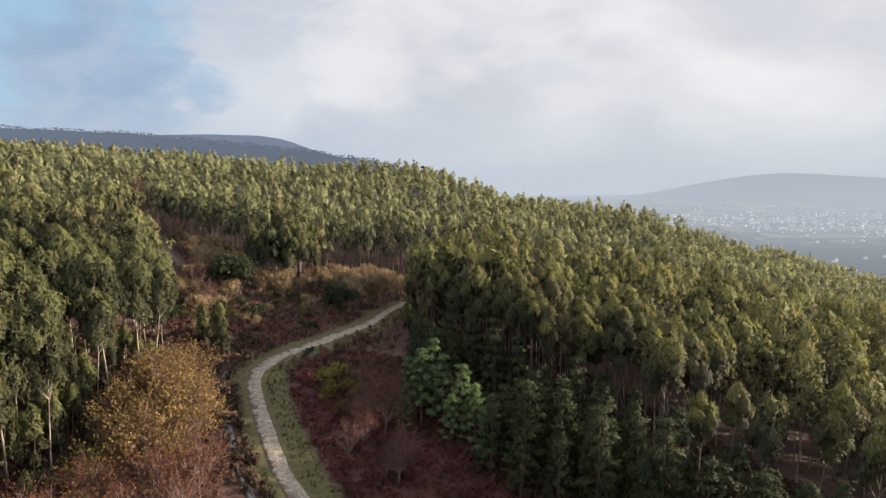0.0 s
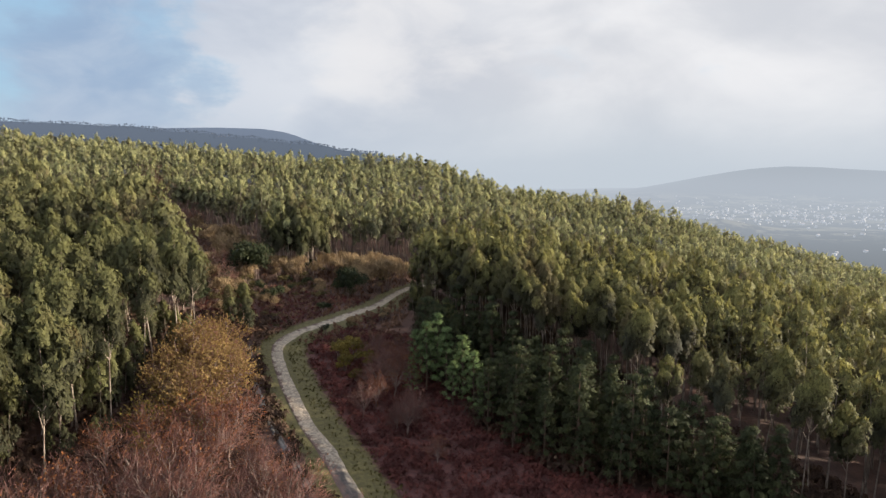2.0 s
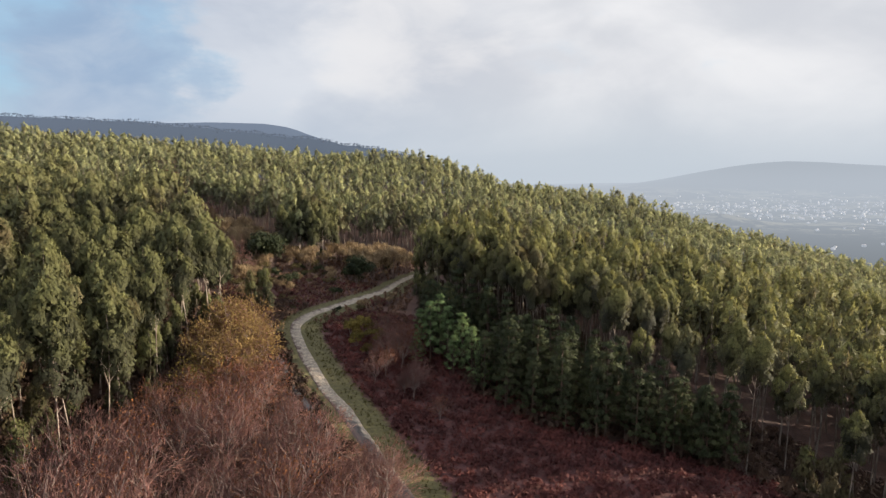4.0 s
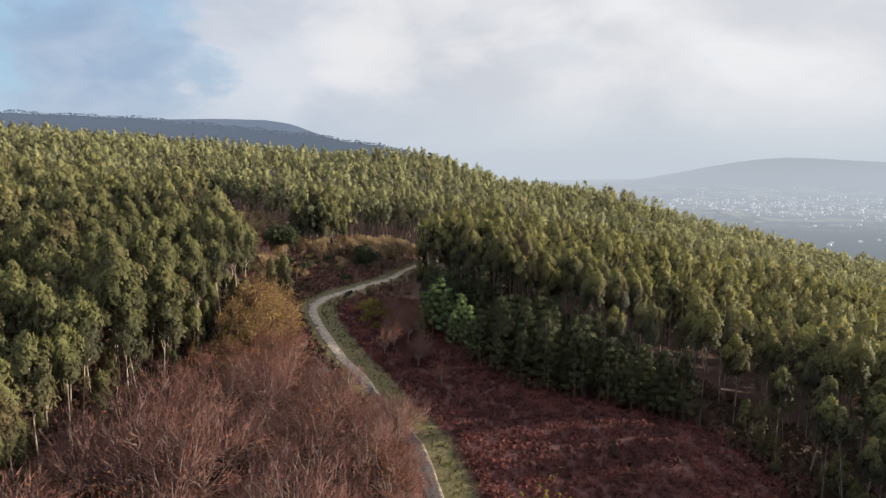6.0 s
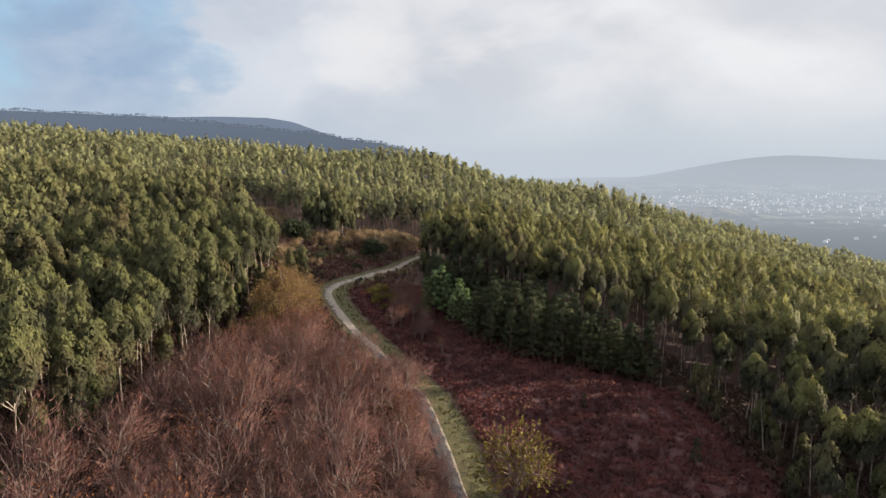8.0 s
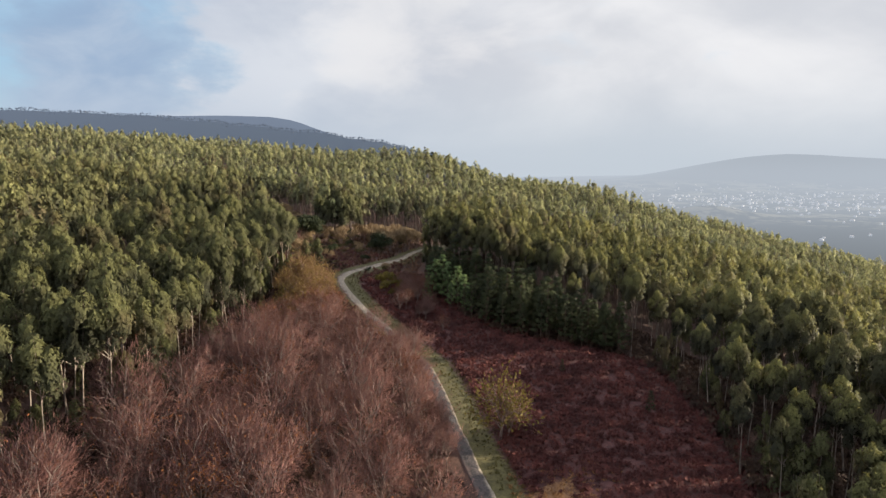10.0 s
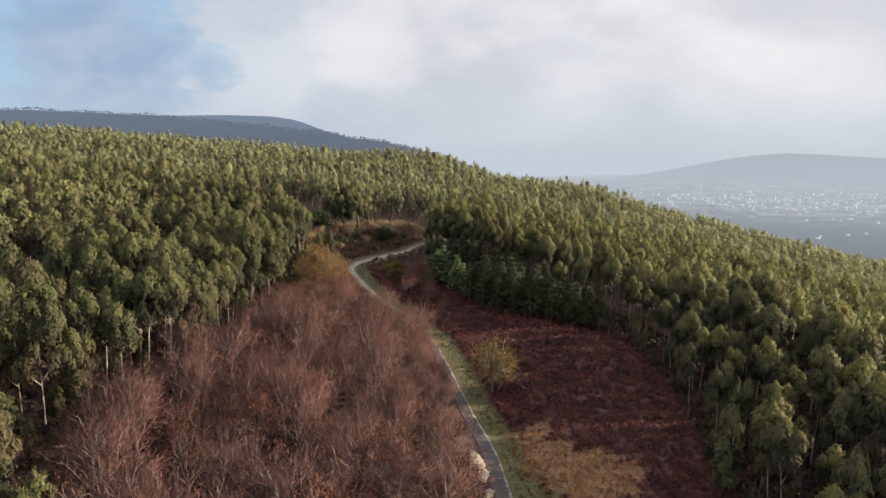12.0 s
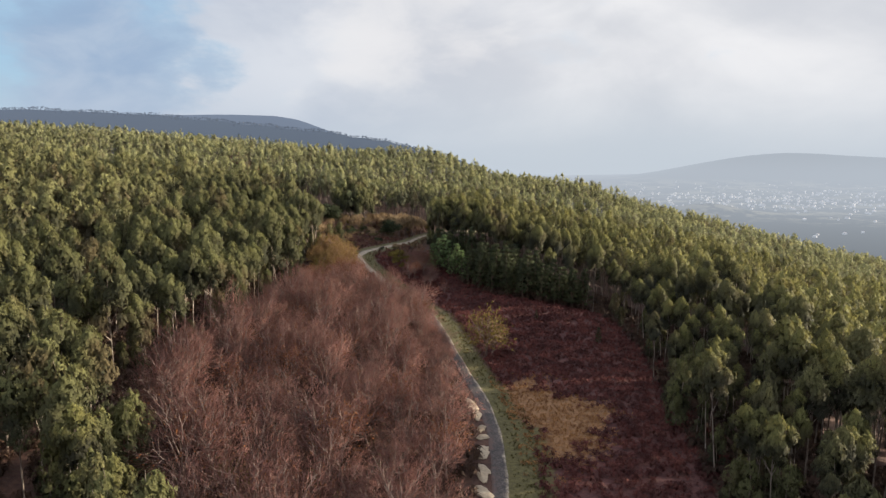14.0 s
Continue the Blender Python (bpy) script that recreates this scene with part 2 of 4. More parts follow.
def ground_shader(n):
    """Leaf litter, verge grass, straw, bracken litter; woods and fields far off in the hazy valley."""
    p = position(n)
    big = n.noise(p, 0.12, 4.0, 0.6)
    fine = n.noise(p, 1.6, 5.0, 0.7)
    def zone(name):
        fac = n.add("ShaderNodeAttribute", attribute_name=name).outputs["Fac"]
        return n.ramp(n.math("ADD", fac, n.math("MULTIPLY", n.math("SUBTRACT", fine, 0.5), 0.9)), 0.35, 0.65)
    litter = n.mix(n.ramp(n.math("ADD", n.math("MULTIPLY", big, 0.5), n.math("MULTIPLY", fine, 0.5)), 0.36, 0.64), (0.040, 0.019, 0.014), (0.108, 0.052, 0.034))
    grass = n.mix(n.ramp(fine, 0.3, 0.7), (0.060, 0.050, 0.017), (0.120, 0.100, 0.034))
    straw = n.mix(n.ramp(fine, 0.3, 0.7), (0.15, 0.072, 0.032), (0.30, 0.155, 0.066))
    fern = n.mix(n.ramp(fine, 0.3, 0.7), (0.050, 0.018, 0.016), (0.115, 0.041, 0.034))
    colour = n.mix(zone("fern"), litter, fern)
    colour = n.mix(zone("straw"), colour, straw)
    colour = n.mix(zone("grass"), colour, grass)
    bump = n.add("ShaderNodeBump", {"Strength": 0.8, "Distance": 0.15, "Height": fine})
    return n.add("ShaderNodeBsdfPrincipled", {"Base Color": colour, "Roughness": 0.95, "Normal": bump})


GROUND = material("hillside_ground", ground_shader)


def haze_glow(n, p, body, reach=2900.0):
    """What lies kilometres off, with the valley's damp haze mixed into its material as a glow."""
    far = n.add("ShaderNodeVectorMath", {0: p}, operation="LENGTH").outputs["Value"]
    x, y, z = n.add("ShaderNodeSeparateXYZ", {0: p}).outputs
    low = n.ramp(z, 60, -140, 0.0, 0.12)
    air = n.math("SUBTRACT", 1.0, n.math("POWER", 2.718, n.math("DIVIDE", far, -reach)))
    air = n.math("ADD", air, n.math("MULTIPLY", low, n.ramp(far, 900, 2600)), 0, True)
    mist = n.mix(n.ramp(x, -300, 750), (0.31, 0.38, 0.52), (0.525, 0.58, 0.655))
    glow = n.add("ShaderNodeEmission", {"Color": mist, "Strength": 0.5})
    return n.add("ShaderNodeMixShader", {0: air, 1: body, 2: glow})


def distance_shader(n):
    """Woods and fields of the valley and the hills beyond, with the haze painted over them."""
    p = position(n)
    woods = n.ramp(n.math("ADD", n.math("MULTIPLY", n.noise(p, 0.006, 5.0, 0.65), 0.7), n.math("MULTIPLY", n.noise(p, 0.03, 3.0, 0.6), 0.3)), 0.42, 0.52)
    z = n.add("ShaderNodeSeparateXYZ", {0: p}).outputs[2]
    woods = n.math("MAXIMUM", woods, n.ramp(z, -150, -120))
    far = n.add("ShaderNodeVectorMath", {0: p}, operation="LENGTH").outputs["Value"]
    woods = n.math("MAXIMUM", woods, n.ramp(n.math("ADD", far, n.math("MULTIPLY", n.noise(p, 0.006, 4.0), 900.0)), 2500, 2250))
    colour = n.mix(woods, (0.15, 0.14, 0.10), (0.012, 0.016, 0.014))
    return haze_glow(n, p, n.add("ShaderNodeBsdfDiffuse", {"Color": colour}))


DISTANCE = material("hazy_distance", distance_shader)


def town_material(name, a, b):
    def build(n):
        p = position(n)
        colour = n.mix(n.ramp(n.noise(p, 0.05, 3.0), 0.35, 0.65), a, b)
        # the same painted haze glows over wall, roof and ridge wood
        return haze_glow(n, p, n.add("ShaderNodeBsdfDiffuse", {"Color": colour}), 3600.0)
    return material(name, build)


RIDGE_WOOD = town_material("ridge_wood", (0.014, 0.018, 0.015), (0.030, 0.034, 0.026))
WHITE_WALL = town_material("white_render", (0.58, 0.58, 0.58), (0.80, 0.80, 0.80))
# roof tones are paler than clay, for the haze
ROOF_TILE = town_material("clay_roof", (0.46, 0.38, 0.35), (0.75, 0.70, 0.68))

# ---- mesh helpers ----


def mesh_of(name, verts, quads=(), tris=(), materials=(), slots=None, smooth=False):
    """A mesh from arrays of corners, four-sided and three-sided faces."""
    me = bpy.data.meshes.new(name)
    verts = np.asarray(verts, np.float32).reshape(-1, 3)
    quads, tris = np.asarray(quads, np.int32).reshape(-1, 4), np.asarray(tris, np.int32).reshape(-1, 3)
    me.vertices.add(len(verts))
    me.vertices.foreach_set("co", verts.ravel())
    loops = np.concatenate([quads.ravel(), tris.ravel()])
    sizes = np.concatenate([np.full(len(quads), 4), np.full(len(tris), 3)]).astype(np.int32)
    me.loops.add(len(loops))
    me.loops.foreach_set("vertex_index", loops)
    me.polygons.add(len(sizes))
    me.polygons.foreach_set("loop_start", np.concatenate([[0], np.cumsum(sizes)[:-1]]).astype(np.int32))
    for m in materials:
        me.materials.append(m)
    if slots is not None:
        me.polygons.foreach_set("material_index", np.asarray(slots, np.int32))
    me.polygons.foreach_set("use_smooth", np.full(len(sizes), bool(smooth)))
    me.update(calc_edges=True)
    me.validate()
    return me


def part(name, me, parent, label=""):
    ob = new(name, me)
    ob.parent = parent
    return tagged(ob, label)


def merged(pieces):
    """One (verts, quads) out of several."""
    verts, quads, start = [], [], 0
    for v, q in pieces:
        verts.append(v)
        quads.append(q + start)
        start += len(v)
    return np.concatenate(verts), np.concatenate(quads)


def tube(points, radii, sides=6):
    points, radii = np.asarray(points, float), np.asarray(radii, float)
    along = np.gradient(points, axis=0)
    along /= np.linalg.norm(along, axis=1, keepdims=True) + 1e-9
    ref = np.where(np.abs(along[:, 2:]) > 0.9, np.array([[1.0, 0, 0]]), np.array([[0, 0, 1.0]]))
    a = np.cross(along, ref)
    a /= np.linalg.norm(a, axis=1, keepdims=True) + 1e-9
    b = np.cross(along, a)
    turn = np.arange(sides) * 2 * np.pi / sides
    ring = np.cos(turn)[None, :, None] * a[:, None] + np.sin(turn)[None, :, None] * b[:, None]
    verts = (points[:, None] + ring * radii[:, None, None]).reshape(-1, 3)
    i, j = np.meshgrid(np.arange(len(points) - 1), np.arange(sides), indexing="ij")
    k = (j + 1) % sides
    quads = np.stack([i * sides + j, i * sides + k, (i + 1) * sides + k, (i + 1) * sides + j], -1).reshape(-1, 4)
    return verts, quads


def with_facing(me, facing, tip):
    """Stores the way in which the leaves of a crown look outwards, and how far its top is coloured as young, sunlit
    growth.
    """
    layer = me.attributes.new("tip", "FLOAT", "POINT")
    layer.data.foreach_set("value", np.asarray(tip, np.float32).ravel())
    layer = me.attributes.new("facing", "FLOAT_VECTOR", "POINT")
    layer.data.foreach_set("vector", np.asarray(facing, np.float32).ravel())
    return me


def leaves(rng, centres, out, length, width, droop=0.0, jitter=0.6):
    """Pointed leaf sprays: one four-cornered blade for each centre, facing roughly out."""
    n = len(centres)
    normal = out + rng.normal(0, jitter, (n, 3))
    normal /= np.linalg.norm(normal, axis=1, keepdims=True) + 1e-9
    axis = rng.normal(0, 1, (n, 3)) + (0, 0, -droop)
    axis -= normal * (axis * normal).sum(1, keepdims=True)
    axis /= np.linalg.norm(axis, axis=1, keepdims=True) + 1e-9
    side = np.cross(normal, axis)
    size = rng.uniform(0.7, 1.3, (n, 1))
    a, s = axis * length * 0.5 * size, side * width * 0.5 * size
    verts = np.stack([centres - a, centres + s - 0.1 * a, centres + a, centres - s - 0.1 * a], 1).reshape(-1, 3)
    return verts, np.arange(4 * n).reshape(-1, 4)


def plumes(rng, centres, out, length, width, rise, jitter):
    """Three-cornered leaf sprays with their tips upwards."""
    verts, _ = leaves(rng, centres, out, length, width, -rise, jitter)
    a, b, c, d = verts.reshape(-1, 4, 3).transpose(1, 0, 2)
    low = (a - c) * 0.35
    return np.stack([b + low, c, d + low], 1).reshape(-1, 3), np.arange(3 * len(centres)).reshape(-1, 3)


def ease(v, low, high):
    s = np.clip((v - low) / (high - low), 0, 1)
    return s * s * (3 - 2 * s)


def unit(rng, n):
    v = rng.normal(0, 1, (n, 3))
    return v / np.linalg.norm(v, axis=1, keepdims=True)


# ---- the lie of the land ----
LAND_Y = (-260, -60, 0, 50, 100, 150, 200, 260, 320, 380, 450, 600, 900, 1300)
LAND_Z = (-12, -8, -6.5, -5.5, -2.5, -2.1, 0.7, 8.8, 8.0, 7.2, 4.3, -40, -130, -170)
fine_y = np.linspace(-400, 1500, 951)
fine_z = np.interp(fine_y, LAND_Y, LAND_Z)
kernel = np.exp(-((np.arange(-20, 21) * 2.0) / 14.0) ** 2)
fine_z = np.convolve(np.pad(fine_z, 20, mode="edge"), kernel / kernel.sum(), mode="valid")


def land(x, y):
    """Height of the ground: the near hillside, the ridges behind it and the valley."""
    x, y = np.asarray(x, float), np.asarray(y, float)
    spine = np.interp(y, fine_y, fine_z)
    left = 41 * (1 - np.exp(-np.maximum(-x - 6, 0) / 309.0))
    u = np.maximum(x - 27.3 * np.exp(-np.maximum(y - 40, 0) / 20.0), 0)
    right = 0.245 * u * u / (u + 25)
    knoll = 7.5 * np.exp(-((x + 10) / 42.0) ** 2 - ((y - 330) / 70.0) ** 2)
    near = spine + left - right + knoll - 4.0 * ease(x, -8, 18) * ease(x, 64, 42) * ease(y, 225, 300)
    near = near + 2.2 * np.exp(-((x - 90) / 40.0) ** 2 - ((y - 185) / 45.0) ** 2) + 5.0 * np.exp(-((x - 84) / 25.0) ** 2 - ((y - 262) / 40.0) ** 2)
    near = near + 0.35 * np.sin(x * 0.11 + 1.3) * np.sin(y * 0.09)
    floor = -170 + 12 * np.sin(x / 260.0) * np.sin(y / 310.0)
    near = np.maximum(near, floor) - 0.0
    ridge = np.interp(x, (-3000, -1050, -700, -300, -112, 48, 155, 320, 560), (125, 136, 119, 79, 49, 7, -42, -110, -172))
    ridge = ridge + 3.0 * np.sin(x / 31.0) * np.sin(x / 13.0 + 1)
    ridge = floor + (ridge - floor) * np.exp(-((y - 1500) / 330.0) ** 2)
    back = np.interp(x, (-4200, -2000, -1217, -930, -720, -620, -540, -420, 0, 500), (150, 166, 176, 180, 174, 158, 128, 86, -20, -172))
    back = floor + (back - floor) * np.exp(-((y - 2600) / 420.0) ** 2)
    hill = 176 * np.exp(-((x - 2260) / np.where(x < 2260, 880.0, 1900.0)) ** 2 - ((y - 4050) / 650.0) ** 2)
    hill = hill + 9 * np.exp(-((x - 2330) / 150.0) ** 2 - ((y - 4050) / 300.0) ** 2)
    mound = 34 * np.exp(-((x - 850) / 130.0) ** 2 - ((y - 1950) / 120.0) ** 2)
    return np.maximum(np.maximum(near, ridge), np.maximum(back, floor + hill + mound))


TRACK_LINE = np.array([(1.0, -170), (3.4, -90), (5.6, -55), (6.9, -38), (7.2, -24), (5.9, -11), (3.7, -1), (1.3, 11), (-1.0, 24), (-4.0, 39), (-8.2, 48.5),
                       (-14.0, 60), (-19.4, 69.5), (-25.2, 82.5), (-28.8, 92), (-29.8, 98.5), (-27.8, 105.5), (-23.6, 114), (-19.3, 124),
                       (-15.6, 134), (-12.9, 146), (-8.6, 157), (0.0, 166), (14, 176)], float)


def smooth_line(points, step):
    """A smooth line through points, at even steps."""
    points = np.asarray(points, float)
    ends = np.vstack([2 * points[0] - points[1], points, 2 * points[-1] - points[-2]])
    out = []
    for i in range(1, len(ends) - 2):
        p0, p1, p2, p3 = ends[i - 1:i + 3]
        t = np.linspace(0, 1, 24, endpoint=False)[:, None]
        out.append(0.5 * (2 * p1 + (p2 - p0) * t + (2 * p0 - 5 * p1 + 4 * p2 - p3) * t ** 2 + (3 * p1 - p0 - 3 * p2 + p3) * t ** 3))
    out = np.vstack(out + [points[-1:]])
    far = np.concatenate([[0], np.cumsum(np.linalg.norm(np.diff(out, axis=0), axis=1))])
    s = np.arange(0, far[-1], step)
    return np.stack([np.interp(s, far, out[:, k]) for k in range(2)], 1)


track_line = smooth_line(TRACK_LINE, 1.0)
SIDE_LINE = np.array([(-44, 140), (-53, 150), (-62, 160), (-72, 172), (-82, 186), (-92, 206)], float)
side_line = smooth_line(SIDE_LINE, 1.0)


def away(x, y, line):
    """Distance from a line, with its sign (positive to the right of the way along it), and how far along it."""
    x, y = np.ravel(x).astype(float), np.ravel(y).astype(float)
    best, sign, index = np.full(len(x), 1e9), np.zeros(len(x)), np.zeros(len(x), int)
    d = np.gradient(line, axis=0)
    for k in range(0, len(line), 2):
        dx, dy = x - line[k, 0], y - line[k, 1]
        r = dx * dx + dy * dy
        w = r < best
        best[w], sign[w], index[w] = r[w], np.sign(dx * d[k, 1] - dy * d[k, 0])[w], k
    return np.sqrt(best) * sign, index


def wood_left(y):
    return np.interp(y, (-170, -80, -60, -45, -28, -5, 5, 50, 70, 95, 112, 118), (-22, -24, -30, -38, -50, -46, -42, -42, -40, -41, -50, -400))


def wood_right(y):
    """Where the tall eucalyptus begins."""
    return np.interp(y, (-170, -60, -40, -28, -4, 18, 34, 46, 52, 58, 66, 78, 86, 92, 97, 108, 125, 150, 158, 172),
                     (36, 34, 33.5, 35, 38.5, 41.5, 40.5, 39.5, 36, 32, 27, 20, 14, 9, 5, 0, -5, -7, 0, 25))


def clearing_right(y):
    """Where the bracken ends, in front of the belt of pines."""
    return np.interp(y, (-170, -60, -40, -28, -4, 18, 34, 46, 50, 54, 58, 64, 70, 80, 90, 100, 112), (36, 34, 33.5, 35, 38.5, 41.5, 40.5, 38, 33, 24, 13, 8, 4, 0, -4, -6, -7))


def in_wood(x, y):
    """True where eucalyptus is planted."""
    x, y = np.asarray(x, float), np.asarray(y, float)
    left = x < wood_left(y)
    right = (x > wood_right(y)) & (y < 172)
    # the far stand begins behind the clearing at the bend, one clump of it further forward
    front = np.interp(x, (-140, -112, -96, -78, -66, -57, -50, -46, -36, -33, -16, 0, 20, 60), (192, 214, 206, 198, 192, 186, 170, 156, 154, 176, 182, 184, 188, 190))
    far = y > front
    mid_left = (y > 112) & (x < np.interp(y, (112, 125, 140, 160, 190, 222), (-50, -57, -66, -78, -95, -113)))
    return left | right | far | mid_left


def straw_patch(x, y):
    """Below 1 inside the patch of straw-coloured grass."""
    return np.hypot((x - 16 - 2.5 * np.sin(y * 0.21)) / (9.5 + 2.5 * np.sin(y * 0.37 + 1)), (y + 18) / 17.0) + 0.12 * np.sin(x * 0.9) * np.sin(y * 0.7)


def build_ground():
    near_x, near_y = np.arange(-120, 90.1, 2.0), np.arange(-130, 200.1, 2.2)
    def outwards(start, end, first, growth):
        out, step = [start], first
        while abs(out[-1]) < abs(end):
            out.append(out[-1] + math.copysign(step, end - start))
            step *= growth
        return out[1:]
    xs = np.array(outwards(-120, -4000, 3, 1.08)[::-1] + list(near_x) + outwards(90, 4600, 3, 1.06))
    ys = np.array(outwards(-130, -900, 6, 1.15)[::-1] + list(near_y) + outwards(200, 4900, 3, 1.045))
    gx, gy = np.meshgrid(xs, ys)
    z = land(gx, gy)
    rows, cols = gx.shape
    verts = np.stack([gx, gy, z], -1).reshape(-1, 3)
    i, j = np.meshgrid(np.arange(rows - 1), np.arange(cols - 1), indexing="ij")
    a = i * cols + j
    quads = np.stack([a, a + 1, a + cols + 1, a + cols], -1).reshape(-1, 4)
    centre = verts[quads].mean(1)
    far = (np.hypot(centre[:, 0], centre[:, 1]) > 560).astype(int)
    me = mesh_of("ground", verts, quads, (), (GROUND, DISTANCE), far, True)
    x, y = verts[:, 0], verts[:, 1]
    close = (np.abs(x) < 140) & (y > -160) & (y < 240)
    side, at = np.full(len(x), 99.0), np.zeros(len(x), int)
    side[close], at[close] = away(x[close], y[close], track_line)
    ay = track_line[at, 1]
    grass = ease(side, 7.0, 3.0) * (side > 0) + ease(-side, 4.2, 2.4) * (side <= 0) * (ay > 50)
    grass = np.maximum(grass, (side > 0) * ease(side, 11, 5) * (ay < -22) * 0.8)
    straw = 0.8 * ease(straw_patch(x, y), 1.3, 0.55)
    fern = ((side > 2) & (x < clearing_right(y) + 3.5) & (y < 110)) * 1.0 + 0.6 * ease(np.hypot(x + 33, y - 122), 20, 8)
    for name, values in (("grass", grass), ("straw", straw), ("fern", np.clip(fern, 0, 1))):
        layer = me.attributes.new(name, "FLOAT", "POINT")
        layer.data.foreach_set("value", values.astype(np.float32))
    ground = tagged(new("ground", me), "wooded hillside falling to a hazy green valley", "ground", kind="structure")
    return ground


build_ground()


def ribbon(name, line, offsets, lifts, mat, wobble=0.25, seed=1, damp=None):
    """A strip of made ground along a line: a cross-section of offsets and lifts above the land."""
    rng = np.random.default_rng(seed)
    d = np.gradient(line, axis=0)
    d /= np.linalg.norm(d, axis=1, keepdims=True)
    right = np.stack([d[:, 1], -d[:, 0]], 1)
    n, k = len(line), len(offsets)
    shift = np.zeros((n, k))
    for col in (0, k - 1):
        raw = np.convolve(rng.normal(0, 1, n + 8), np.ones(5) / 5, mode="same")[4:-4]
        shift[:, col] = raw * wobble
    off = np.asarray(offsets)[None] + shift
    xy = line[:, None] + right[:, None] * off[..., None]
    mid = land(line[:, 0], line[:, 1])[:, None]
    z = 0.75 * land(xy[..., 0], xy[..., 1]) + 0.25 * mid
    z = np.maximum(z, land(xy[..., 0], xy[..., 1])) + np.asarray(lifts)[None] + rng.normal(0, 0.012, (n, k))
    verts = np.concatenate([xy, z[..., None]], -1).reshape(-1, 3)
    i, j = np.meshgrid(np.arange(n - 1), np.arange(k - 1), indexing="ij")
    a = i * k + j
    me = mesh_of(name, verts, np.stack([a, a + 1, a + k + 1, a + k], -1).reshape(-1, 4), (), (mat,), None, True)
    layer = me.attributes.new("across", "FLOAT", "POINT")
    layer.data.foreach_set("value", np.tile(np.linspace(0, 1, k), n).astype(np.float32))
    layer = me.attributes.new("damp", "FLOAT", "POINT")
    values = np.zeros(n) if damp is None else damp
    layer.data.foreach_set("value", np.repeat(values, k).astype(np.float32))
    return new(name, me)


wet = 0.56 * ease(track_line[:, 1], 72, 44) - 0.14
tagged(ribbon("track", track_line, (-1.16, -0.95, -0.7, -0.35, 0.0, 0.35, 0.7, 0.95, 1.16),
              (-0.06, 0.10, 0.06, 0.10, 0.14, 0.10, 0.06, 0.10, -0.06), TRACK, 0.22, 3, wet),
       "pale sandy forest track, damp and rutted in the shade", "track", kind="structure")
tagged(ribbon("side_track", side_line, (-1.3, -0.8, 0.0, 0.8, 1.3), (-0.06, 0.08, 0.12, 0.08, -0.06), LITTER_EARTH, 0.25, 4),
       "narrow earth track climbing between the stands", "track", kind="structure")
keep = (track_line[:, 1] > 52) & (track_line[:, 1] < 97) & (track_line[:, 0] < -8)
d = np.gradient(track_line, axis=0)
d /= np.linalg.norm(d, axis=1, keepdims=True)
ditch_line = (track_line + np.stack([-d[:, 1], d[:, 0]], 1) * 4.6)[keep]
tagged(ribbon("drain", ditch_line, (-0.45, -0.3, -0.12, 0.12, 0.3, 0.45), (0.0, 0.16, 0.06, 0.06, 0.16, 0.0), CHANNEL, 0.06, 5),
       "shallow wet stone drain beside the track", "drain", kind="structure")

# ---- trees ----


